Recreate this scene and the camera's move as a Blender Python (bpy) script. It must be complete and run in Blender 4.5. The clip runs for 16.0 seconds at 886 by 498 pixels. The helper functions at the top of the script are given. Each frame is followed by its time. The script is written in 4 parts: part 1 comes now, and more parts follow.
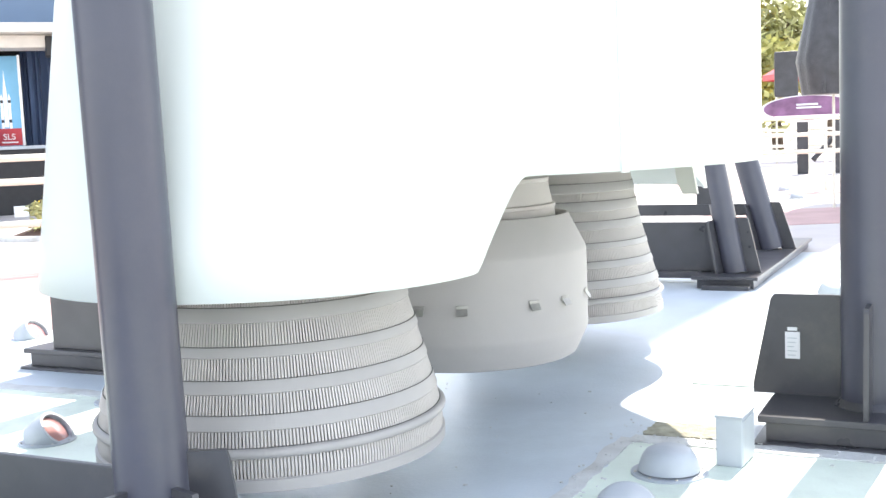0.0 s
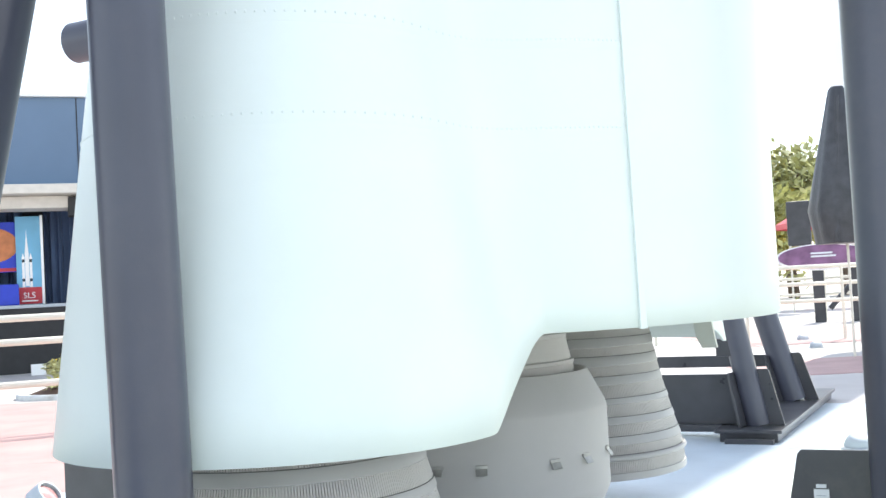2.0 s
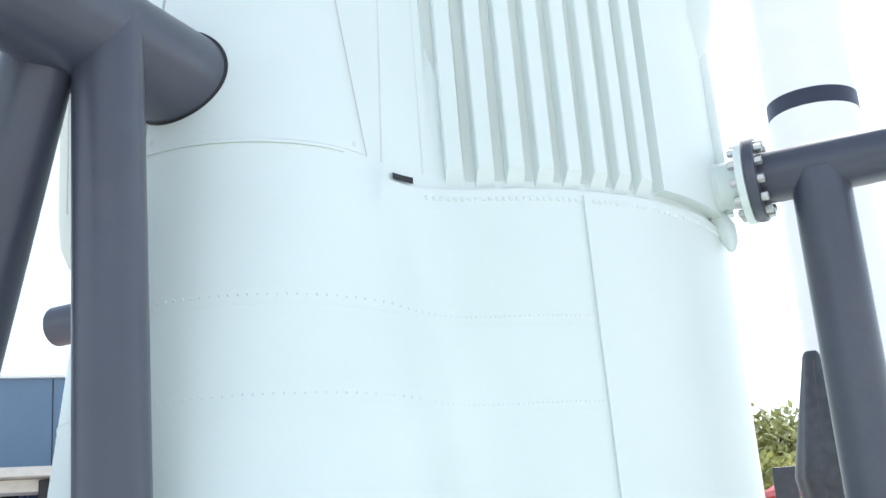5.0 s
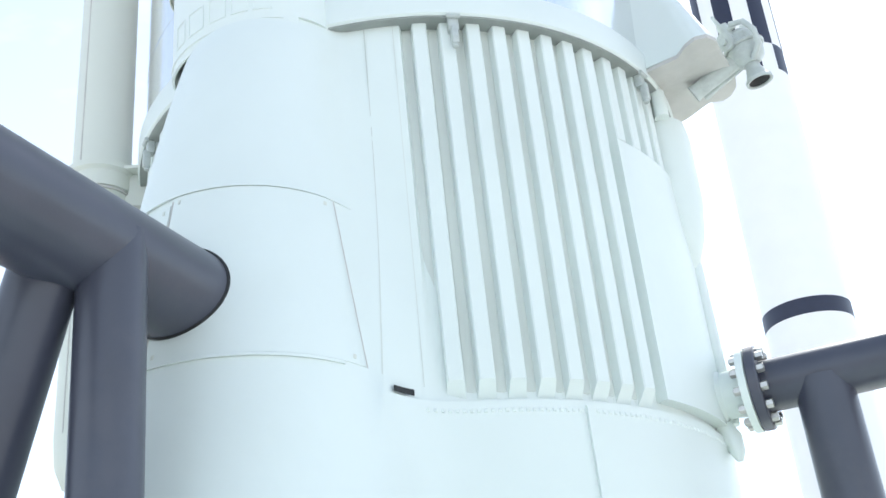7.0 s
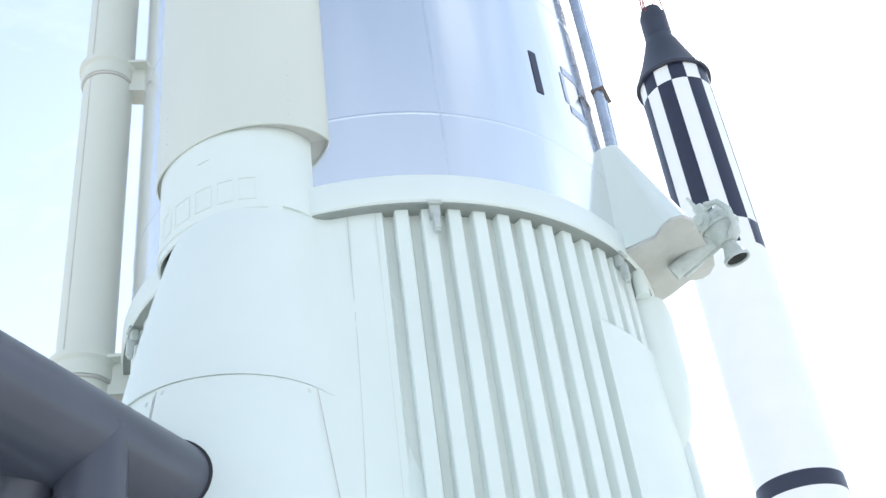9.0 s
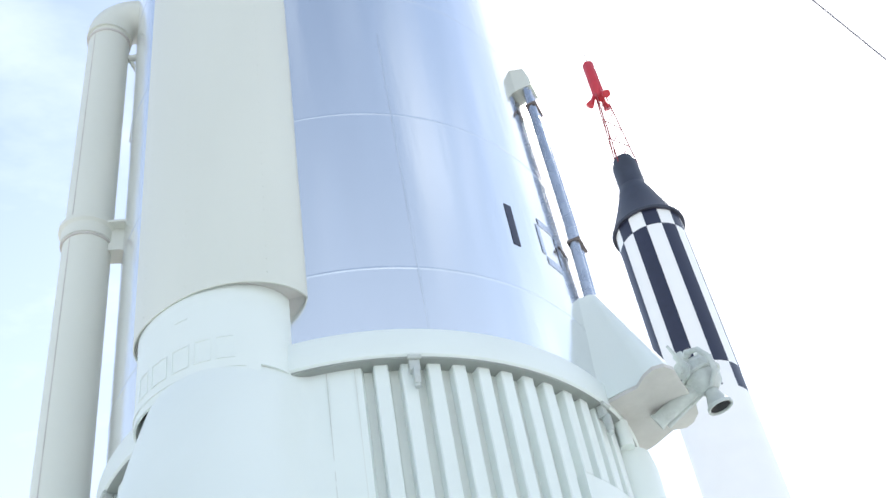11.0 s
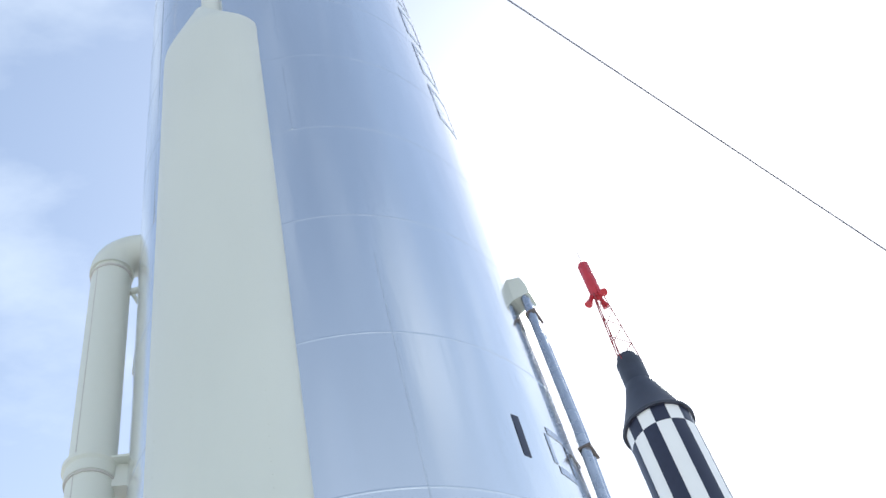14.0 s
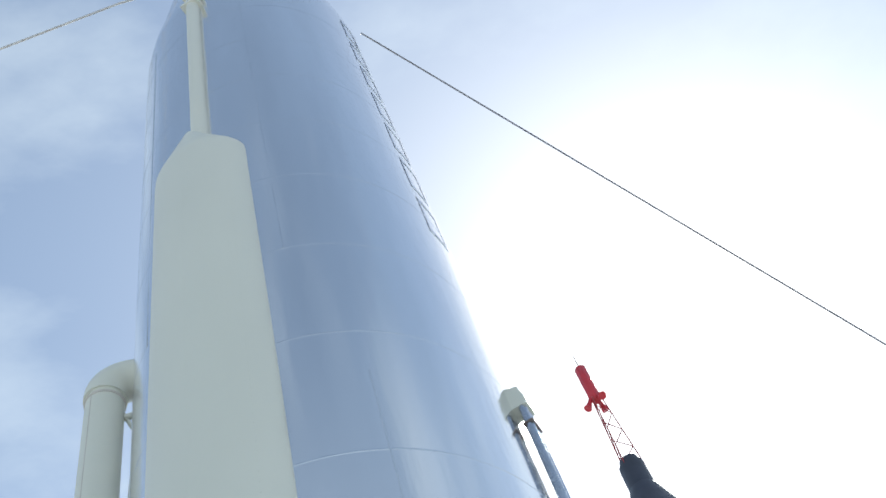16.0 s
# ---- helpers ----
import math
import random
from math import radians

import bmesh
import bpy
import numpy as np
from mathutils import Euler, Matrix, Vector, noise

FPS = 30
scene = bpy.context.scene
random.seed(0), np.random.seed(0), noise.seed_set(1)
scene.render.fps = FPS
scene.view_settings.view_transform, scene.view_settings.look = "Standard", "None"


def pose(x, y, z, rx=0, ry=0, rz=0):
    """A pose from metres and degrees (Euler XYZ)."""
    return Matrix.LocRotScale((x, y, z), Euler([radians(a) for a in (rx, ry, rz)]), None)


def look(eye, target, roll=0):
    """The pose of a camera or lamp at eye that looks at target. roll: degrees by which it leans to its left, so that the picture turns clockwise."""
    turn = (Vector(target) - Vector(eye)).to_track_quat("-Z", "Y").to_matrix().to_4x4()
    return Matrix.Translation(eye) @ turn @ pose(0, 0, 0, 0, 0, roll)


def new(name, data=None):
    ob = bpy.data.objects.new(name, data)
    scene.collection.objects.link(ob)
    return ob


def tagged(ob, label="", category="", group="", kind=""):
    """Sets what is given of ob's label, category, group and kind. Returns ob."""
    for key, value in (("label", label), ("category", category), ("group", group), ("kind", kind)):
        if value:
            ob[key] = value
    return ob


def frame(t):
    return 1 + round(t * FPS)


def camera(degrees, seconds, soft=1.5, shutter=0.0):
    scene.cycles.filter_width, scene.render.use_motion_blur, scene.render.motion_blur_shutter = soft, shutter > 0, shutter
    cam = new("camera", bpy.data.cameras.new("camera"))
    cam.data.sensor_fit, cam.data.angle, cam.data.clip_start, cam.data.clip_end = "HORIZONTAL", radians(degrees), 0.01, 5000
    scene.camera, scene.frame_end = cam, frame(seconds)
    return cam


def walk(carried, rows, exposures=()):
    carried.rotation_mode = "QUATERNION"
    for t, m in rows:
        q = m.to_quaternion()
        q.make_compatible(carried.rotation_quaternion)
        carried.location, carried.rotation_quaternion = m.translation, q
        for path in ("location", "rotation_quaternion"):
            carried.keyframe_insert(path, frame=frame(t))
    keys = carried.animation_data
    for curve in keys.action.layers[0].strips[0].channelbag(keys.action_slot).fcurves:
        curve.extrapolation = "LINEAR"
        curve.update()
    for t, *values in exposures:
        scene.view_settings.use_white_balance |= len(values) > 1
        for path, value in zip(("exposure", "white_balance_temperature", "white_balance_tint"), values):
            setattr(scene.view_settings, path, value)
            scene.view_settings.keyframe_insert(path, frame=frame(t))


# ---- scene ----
# ---- camera and its walk ----
cam = camera(43.6, 16.0)
EYE = 1.40
ROWS = [
    (0.0, 0.000, 0.001, -0.000, 0.02, -5.76, -2.35),
    (0.5, -0.001, 0.007, 0.006, 0.12, -4.23, -2.72),
    (1.0, -0.001, 0.009, 0.013, 0.03, -2.31, -3.05),
    (1.5, -0.002, 0.010, 0.018, 0.27, -0.04, -3.00),
    (2.0, -0.004, 0.010, 0.025, 0.49, 2.12, -3.06),
    (2.5, -0.005, 0.009, 0.031, 0.28, 4.19, -3.57),
    (3.0, -0.005, 0.007, 0.040, -0.19, 6.94, -4.04),
    (3.5, -0.005, 0.004, 0.049, -0.64, 9.34, -4.19),
    (4.0, -0.003, 0.003, 0.056, -1.07, 11.53, -4.05),
    (6.5, -0.027, 0.032, 0.032, -2.43, 24.01, -5.76),
    (7.0, -0.027, 0.032, 0.034, -2.79, 27.10, -5.95),
    (7.5, -0.025, 0.025, 0.039, -3.59, 29.51, -6.44),
    (8.0, -0.021, 0.020, 0.048, -4.22, 31.63, -7.13),
    (8.5, -0.022, 0.012, 0.052, -4.48, 34.01, -7.39),
    (9.0, -0.022, 0.007, 0.056, -5.02, 36.04, -8.23),
    (11.5, -0.012, -0.004, 0.092, -8.75, 45.35, -12.24),
    (12.0, -0.014, -0.011, 0.099, -9.29, 47.29, -13.26),
    (12.5, -0.016, -0.019, 0.100, -9.72, 48.98, -14.31),
    (13.0, -0.014, -0.024, 0.100, -10.85, 50.43, -15.83),
    (13.5, -0.015, -0.026, 0.104, -11.31, 51.93, -16.54),
    (14.0, -0.012, -0.031, 0.111, -11.95, 53.78, -17.98),
    (14.5, -0.010, -0.038, 0.113, -12.69, 55.19, -19.31),
    (15.0, -0.007, -0.046, 0.114, -13.76, 56.81, -20.52),
    (15.5, -0.005, -0.054, 0.117, -14.84, 57.84, -22.37),
    (16.0, -0.001, -0.059, 0.119, -16.08, 58.89, -23.80),
]
EXPO = [(0.0, 1.22, 7000, 12), (1.0, 0.91, 6850, 9), (2.0, 0.67, 6650, 7), (4.0, 0.45, 6450, 5), (7.0, 0.43, 6400, 5), (9.0, 0.38, 6400, 5), (12.0, 0.26, 6450, 7), (14.0, 0.02, 6300, 5), (16.0, -0.3, 6250, 1)]
walk(cam, [(t, pose(x, y, EYE + z, 90 + pitch, 0, yaw) @ pose(0, 0, 0, 0, 0, roll)) for t, x, y, z, yaw, pitch, roll in ROWS], EXPO)

# ---- world and sun ----
SUN_AZ, SUN_EL = 31.0, 49.0  # degrees to the right of +y, above the horizon
world = bpy.data.worlds.new("world")
scene.world = world
world.use_nodes = True
wn, wl = world.node_tree.nodes, world.node_tree.links
wn.clear()
sky = wn.new("ShaderNodeTexSky")
sky.sky_type, sky.sun_disc = "NISHITA", False
sky.sun_elevation, sky.sun_rotation = radians(SUN_EL), radians(SUN_AZ)
sky.air_density, sky.dust_density, sky.ozone_density = 1.0, 0.85, 1.2
wout, wbg = wn.new("ShaderNodeOutputWorld"), wn.new("ShaderNodeBackground")
coord, cmap = wn.new("ShaderNodeTexCoord"), wn.new("ShaderNodeMapping")
cmap.inputs["Scale"].default_value = (1.0, 1.6, 2.6)
cloud = wn.new("ShaderNodeTexNoise")
cloud.inputs["Scale"].default_value, cloud.inputs["Detail"].default_value, cloud.inputs["Roughness"].default_value = 1.7, 7, 0.55
ramp = wn.new("ShaderNodeValToRGB")
ramp.color_ramp.elements[0].position, ramp.color_ramp.elements[1].position = 0.52, 0.80
ramp.color_ramp.elements[0].color = (0.05, 0.05, 0.05, 1)
ramp.color_ramp.elements[1].color = (0.6, 0.6, 0.6, 1)
cmix = wn.new("ShaderNodeMix")
cmix.data_type = "RGBA"
cmix.inputs["B"].default_value = (7.2, 7.5, 7.9, 1)
wl.new(coord.outputs["Generated"], cmap.inputs["Vector"])
wl.new(cmap.outputs["Vector"], cloud.inputs["Vector"])
wl.new(cloud.outputs["Fac"], ramp.inputs["Fac"])
split, haze, total = wn.new("ShaderNodeSeparateXYZ"), wn.new("ShaderNodeMapRange"), wn.new("ShaderNodeMath")
haze.inputs["From Min"].default_value, haze.inputs["From Max"].default_value = 0.35, 0.84  # pale haze towards the horizon
haze.inputs["To Min"].default_value, haze.inputs["To Max"].default_value = 0.36, 0.06
total.use_clamp = True
wl.new(coord.outputs["Generated"], split.inputs["Vector"])
wl.new(split.outputs["Z"], haze.inputs["Value"])
wl.new(ramp.outputs["Color"], total.inputs[0])
wl.new(haze.outputs["Result"], total.inputs[1])
wl.new(total.outputs["Value"], cmix.inputs["Factor"])
wl.new(sky.outputs["Color"], cmix.inputs["A"])
wl.new(cmix.outputs["Result"], wbg.inputs["Color"])
wbg.inputs["Strength"].default_value = 0.20
wl.new(wbg.outputs["Background"], wout.inputs["Surface"])
sun = new("sun", bpy.data.lights.new("sun", "SUN"))
sun.data.energy, sun.data.angle, sun.data.color = 4.0, radians(0.53), (1.0, 0.96, 0.9)
sx, sy = math.sin(radians(SUN_AZ)), math.cos(radians(SUN_AZ))
sun.matrix_world = look((20 * sx, 20 * sy, 20 * math.tan(radians(SUN_EL))), (0, 0, 0))


# ---- materials ----
def material(name, base, rough=0.5, metal=0.0, vary=0.08, scale=6.0, fine=90.0, bump=0.05, stretch=(1, 1, 1), dirt=None, dirt_amount=0.25, coat=0.0, random_tone=0.0):
    """A painted, metal or mineral surface: tone varied at two scales, gloss varied, fine relief."""
    m = bpy.data.materials.new(name)
    m.use_nodes = True
    n, l = m.node_tree.nodes, m.node_tree.links
    b = n["Principled BSDF"]
    tc, mp = n.new("ShaderNodeTexCoord"), n.new("ShaderNodeMapping")
    mp.inputs["Scale"].default_value = stretch
    l.new(tc.outputs["Object"], mp.inputs["Vector"])
    big, small = n.new("ShaderNodeTexNoise"), n.new("ShaderNodeTexNoise")
    for tex, s, d in ((big, scale, 6), (small, fine, 3)):
        tex.inputs["Scale"].default_value, tex.inputs["Detail"].default_value = s, d
        l.new(mp.outputs["Vector"], tex.inputs["Vector"])
    r = n.new("ShaderNodeValToRGB")
    r.color_ramp.elements[0].position, r.color_ramp.elements[1].position = 0.3, 0.7
    r.color_ramp.elements[0].color = (*[c * (1 - vary) for c in base], 1)
    r.color_ramp.elements[1].color = (*[min(1, c * (1 + vary)) for c in base], 1)
    l.new(big.outputs["Fac"], r.inputs["Fac"])
    col = r.outputs["Color"]
    if dirt:
        dm = n.new("ShaderNodeMix")
        dm.data_type = "RGBA"
        dr = n.new("ShaderNodeValToRGB")
        dr.color_ramp.elements[0].position, dr.color_ramp.elements[1].position = 0.52, 0.75
        dr.color_ramp.elements[1].color = (dirt_amount, dirt_amount, dirt_amount, 1)
        dn = n.new("ShaderNodeTexNoise")
        dn.inputs["Scale"].default_value, dn.inputs["Detail"].default_value, dn.inputs["Roughness"].default_value = scale * 0.45, 9, 0.7
        l.new(mp.outputs["Vector"], dn.inputs["Vector"])
        l.new(dn.outputs["Fac"], dr.inputs["Fac"])
        l.new(dr.outputs["Color"], dm.inputs["Factor"])
        l.new(col, dm.inputs["A"])
        dm.inputs["B"].default_value = (*dirt, 1)
        col = dm.outputs["Result"]
    if random_tone:
        oi, hv = n.new("ShaderNodeObjectInfo"), n.new("ShaderNodeHueSaturation")
        rg = n.new("ShaderNodeMapRange")
        rg.inputs["To Min"].default_value, rg.inputs["To Max"].default_value = 1 - random_tone, 1 + random_tone
        l.new(oi.outputs["Random"], rg.inputs["Value"])
        l.new(rg.outputs["Result"], hv.inputs["Value"])
        l.new(col, hv.inputs["Color"])
        col = hv.outputs["Color"]
    l.new(col, b.inputs["Base Color"])
    rr = n.new("ShaderNodeMapRange")
    rr.inputs["To Min"].default_value, rr.inputs["To Max"].default_value = max(0.03, rough - 0.07), min(1, rough + 0.07)
    l.new(big.outputs["Fac"], rr.inputs["Value"])
    l.new(rr.outputs["Result"], b.inputs["Roughness"])
    b.inputs["Metallic"].default_value = metal
    b.inputs["Coat Weight"].default_value = coat
    if bump:
        bp = n.new("ShaderNodeBump")
        bp.inputs["Strength"].default_value, bp.inputs["Distance"].default_value = bump, 0.01
        l.new(small.outputs["Fac"], bp.inputs["Height"])
        l.new(bp.outputs["Normal"], b.inputs["Normal"])
    return m


SHELL = material("shell_paint", (0.74, 0.79, 0.76), 0.42, vary=0.025, scale=1.4, fine=45, bump=0.02, dirt=(0.6, 0.64, 0.58), dirt_amount=0.18)
# shell paint darkened so that its colour holds the shade of recesses
SHELL_SHADE = material("shell_shade", (0.3, 0.32, 0.3), 0.7, vary=0.1)
FAIRING = material("fairing_paint", (0.665, 0.68, 0.615), 0.45, vary=0.03, scale=1.2, fine=50, bump=0.02, stretch=(1, 1, 0.3), dirt=(0.54, 0.57, 0.50), dirt_amount=0.2)
STEEL = material("polished_steel", (0.86, 0.865, 0.87), 0.15, metal=1.0, vary=0.07, scale=1.3, fine=4.5, bump=0.5, stretch=(1, 1, 0.12))
WELD = material("steel_weld", (0.80, 0.81, 0.82), 0.24, metal=1.0, vary=0.04, scale=3, fine=20)
PIPE_STEEL = material("pipe_steel", (0.50, 0.53, 0.59), 0.27, metal=1.0, vary=0.1, scale=8)
POLE = material("pole_paint", (0.066, 0.069, 0.094), 0.31, vary=0.1, scale=2.5, fine=120, bump=0.03, dirt=(0.12, 0.11, 0.12), dirt_amount=0.4)
PLATE = material("plate_paint", (0.060, 0.060, 0.068), 0.3, vary=0.15, scale=4, fine=70, bump=0.04, dirt=(0.14, 0.13, 0.12), dirt_amount=0.5)
# black for rubber seals and thin joints, also for shade painted in openings
RUBBER_SHADE = material("black_rubber_and_shade", (0.015, 0.015, 0.016), 0.6)
NOZZLE = material("nozzle_paint", (0.56, 0.53, 0.505), 0.55, vary=0.06, scale=3, fine=60, bump=0.04, dirt=(0.36, 0.34, 0.3), dirt_amount=0.4)
NOZZLE_BAND = material("nozzle_band_paint", (0.40, 0.385, 0.372), 0.45, vary=0.05, scale=4, fine=80, bump=0.03, dirt=(0.4, 0.39, 0.36), dirt_amount=0.3)
# dark grey for the band seams, the bells' inner walls and the rim gap
NOZZLE_DARK = material("nozzle_dark", (0.12, 0.12, 0.11), 0.7)
SHROUD = material("shroud_paint", (0.46, 0.44, 0.425), 0.6, vary=0.05, scale=2.5, fine=50, bump=0.05, dirt=(0.4, 0.385, 0.36), dirt_amount=0.4)
CASTING = material("cast_grey_paint", (0.50, 0.535, 0.515), 0.42, vary=0.12, scale=14, fine=80, bump=0.08, dirt=(0.22, 0.22, 0.20), dirt_amount=0.6)
BOLT = material("bolt_steel", (0.55, 0.53, 0.5), 0.35, metal=1.0, vary=0.2, scale=30, random_tone=0.15)
TAB_STEEL = material("tab_steel", (0.42, 0.41, 0.39), 0.4, metal=0.5, vary=0.15, scale=20)
PADBLUE = material("pad_paint", (0.56, 0.635, 0.695), 0.3, vary=0.1, scale=1.6, fine=60, bump=0.25, dirt=(0.38, 0.43, 0.47), dirt_amount=0.5)
PADGREEN = material("pad_green_paint", (0.70, 0.79, 0.70), 0.4, vary=0.1, scale=2.2, fine=50, bump=0.2, dirt=(0.34, 0.38, 0.34), dirt_amount=0.5)
CURB = material("worn_white_paint", (0.58, 0.6, 0.6), 0.6, vary=0.12, scale=9, fine=60, bump=0.4, dirt=(0.3, 0.29, 0.26), dirt_amount=0.8)
CONCRETE = material("plaza_concrete", (0.50, 0.47, 0.45), 0.75, vary=0.1, scale=0.6, fine=40, bump=0.3, dirt=(0.40, 0.36, 0.34), dirt_amount=0.6)
PATCH = material("bare_concrete", (0.36, 0.35, 0.27), 0.85, vary=0.3, scale=18, fine=80, bump=0.6)
PINK = material("pink_paving", (0.46, 0.30, 0.28), 0.75, vary=0.12, scale=1.5, fine=50, bump=0.3)
LIGHTGREY = material("light_grey_metal", (0.42, 0.46, 0.50), 0.4, vary=0.07, scale=6, bump=0.03)
LENS = material("red_lens", (0.52, 0.27, 0.26), 0.15, vary=0.1, coat=1.0)
LABELW = material("label_white", (0.75, 0.76, 0.78), 0.4, vary=0.03)
INK = material("dark_ink", (0.03, 0.03, 0.035), 0.5)
MARK = material("marking_navy", (0.018, 0.022, 0.05), 0.4, vary=0.1)
WHITE = material("white_paint", (0.87, 0.87, 0.86), 0.4, vary=0.015, scale=2)
CAPSULE = material("capsule_dark_paint", (0.035, 0.04, 0.06), 0.5, vary=0.2, scale=3)
DARKRED = material("dark_red_paint", (0.26, 0.03, 0.035), 0.5, vary=0.15, scale=6)
RED = material("red_paint", (0.50, 0.03, 0.045), 0.42, vary=0.08, scale=4)
RAIL = material("cream_rail_paint", (0.72, 0.69, 0.6), 0.45, vary=0.05, scale=5)
WALLBLUE = material("blue_grey_panel", (0.13, 0.20, 0.30), 0.6, vary=0.05, scale=0.8, fine=30)
CURTAIN = material("navy_curtain", (0.05, 0.08, 0.15), 0.85, vary=0.25, scale=3, stretch=(3, 1, 0.3))
FASCIA = material("pale_fascia", (0.66, 0.62, 0.56), 0.6, vary=0.06)
BLACKWALL = material("black_stage_front", (0.022, 0.022, 0.024), 0.6, vary=0.2)
BANNER = material("banner_blue", (0.16, 0.42, 0.62), 0.5, vary=0.12, scale=1.5)
BLUE = material("deep_blue_box", (0.02, 0.05, 0.5), 0.5)
ORANGE = material("orange_print", (0.55, 0.19, 0.07), 0.5, vary=0.25, scale=4)
TARP = material("black_tarpaulin", (0.045, 0.047, 0.054), 0.42, vary=0.3, scale=2.5, fine=20, bump=0.5)
MAROON = material("sign_maroon", (0.23, 0.11, 0.20), 0.35, vary=0.35, scale=3)
SOIL = material("dark_soil", (0.09, 0.05, 0.035), 0.95, vary=0.3, scale=20, bump=0.6)
LEAF = material("palm_leaf", (0.47, 0.47, 0.21), 0.55, vary=0.45, scale=1.2, random_tone=0.2)
LEAFY = material("dry_leaf", (0.48, 0.40, 0.10), 0.6, vary=0.4, scale=1.2)
FLOWER = material("yellow_petal", (0.75, 0.55, 0.03), 0.6, vary=0.2)
BARK = material("tree_bark", (0.14, 0.10, 0.07), 0.9, vary=0.3, scale=8, bump=0.6)
WIREPALE = material("pale_wire_rope", (0.6, 0.6, 0.6), 0.4, metal=0.3)
RUST = material("rusty_steel", (0.15, 0.125, 0.12), 0.7, vary=0.3, scale=10)
# dull tan for joints and seams; on undersides it holds their shade
UNDERSIDE = material("dull_tan_shade", (0.55, 0.53, 0.50), 0.65, vary=0.1, scale=6, fine=60, bump=0.05, dirt=(0.42, 0.39, 0.35), dirt_amount=0.5)
STREAKED = material("streaked_paint", (0.63, 0.66, 0.62), 0.55, vary=0.12, scale=9, fine=60, bump=0.03, stretch=(1, 1, 0.08), dirt=(0.40, 0.41, 0.36), dirt_amount=0.6)
CABLE = material("wire_rope", (0.28, 0.28, 0.31), 0.5, metal=0.6)


# ---- mesh helpers ----
def mesh_of(verts, faces, smooth=True, sharp=35.0):
    me = bpy.data.meshes.new("mesh")
    me.from_pydata([tuple(v) for v in verts], [], faces)
    bm = bmesh.new()
    bm.from_mesh(me)
    bmesh.ops.recalc_face_normals(bm, faces=bm.faces)
    bm.to_mesh(me)
    bm.free()
    if smooth:
        me.shade_smooth()
        me.set_sharp_from_angle(angle=radians(sharp))
    return me


def part(name, me, mat, parent, label="", at=None):
    """One mesh object under a thing or a part."""
    ob = new(name, me)
    if mat and not me.materials:
        me.materials.append(mat)
    ob.parent = parent
    if at is not None:
        ob.matrix_basis = at
    if label:
        ob["label"] = label
    return ob


def thing(name, at, label, category, group="", kind=""):
    ob = new(name)
    ob.matrix_basis = at
    return tagged(ob, label, category, group, kind)


def solo(name, me, mat, at, label, category, group="", kind=""):
    ob = new(name, me)
    me.materials.append(mat)
    ob.matrix_basis = at
    return tagged(ob, label, category, group, kind)


def join(*meshes):
    bm = bmesh.new()
    for me in meshes:
        bm.from_mesh(me)
    out = bpy.data.meshes.new("mesh")
    bm.to_mesh(out)
    bm.free()
    out.set_sharp_from_angle(angle=radians(35))
    return out


def box(x0, x1, y0, y1, z0, z1, bevel=0.006):
    bm = bmesh.new()
    bmesh.ops.create_cube(bm, size=1)
    for v in bm.verts:
        v.co = ((x0 + x1) / 2 + v.co.x * (x1 - x0), (y0 + y1) / 2 + v.co.y * (y1 - y0), (z0 + z1) / 2 + v.co.z * (z1 - z0))
    if bevel:
        bmesh.ops.bevel(bm, geom=bm.edges[:], offset=bevel, segments=2, affect="EDGES", profile=0.5)
    me = bpy.data.meshes.new("mesh")
    bm.to_mesh(me)
    bm.free()
    return me


def lathe(profile, n=64, cx=0.0, cy=0.0, a0=0.0, a1=360.0, closed=False, sharp=35.0):
    """A profile of (radius, z) turned about a vertical axis; closed: the profile is a loop."""
    full = abs(a1 - a0 - 360) < 1e-6
    cols = n if full else n + 1
    verts, faces = [], []
    for i in range(cols):
        a = radians(a0 + (a1 - a0) * i / n)
        verts += [(cx + r * math.cos(a), cy + r * math.sin(a), z) for r, z in profile]
    k = len(profile)
    for i in range(n):
        j = (i + 1) % cols
        for q in range(k if closed else k - 1):
            w = (q + 1) % k
            faces.append((i * k + q, j * k + q, j * k + w, i * k + w))
    if not full and closed:
        faces.append(tuple(range(k)))
        faces.append(tuple(n * k + q for q in reversed(range(k))))
    return mesh_of(verts, faces, sharp=sharp)


def sweep(path, r, n=20, caps=True):
    """A round tube along a path of points; r may be a list."""
    path = [Vector(p) for p in path]
    rs = r if isinstance(r, (list, tuple)) else [r] * len(path)
    verts, faces, side = [], [], None
    for i, p in enumerate(path):
        d = (path[min(i + 1, len(path) - 1)] - path[max(i - 1, 0)]).normalized()
        if side is None:
            side = d.orthogonal().normalized()
        side = (side - d * side.dot(d)).normalized()
        up = d.cross(side)
        verts += [p + (side * math.cos(2 * math.pi * k / n) + up * math.sin(2 * math.pi * k / n)) * rs[i] for k in range(n)]
    for i in range(len(path) - 1):
        for k in range(n):
            faces.append((i * n + k, i * n + (k + 1) % n, (i + 1) * n + (k + 1) % n, (i + 1) * n + k))
    if caps:
        faces += [tuple(reversed(range(n))), tuple((len(path) - 1) * n + k for k in range(n))]
    return mesh_of(verts, faces)


def slab(points, z0, z1):
    """An upright prism over a plan of (x, y) points."""
    k = len(points)
    verts = [(x, y, z0) for x, y in points] + [(x, y, z1) for x, y in points]
    faces = [tuple(reversed(range(k))), tuple(range(k, 2 * k))] + [(i, (i + 1) % k, k + (i + 1) % k, k + i) for i in range(k)]
    return mesh_of(verts, faces, sharp=25)


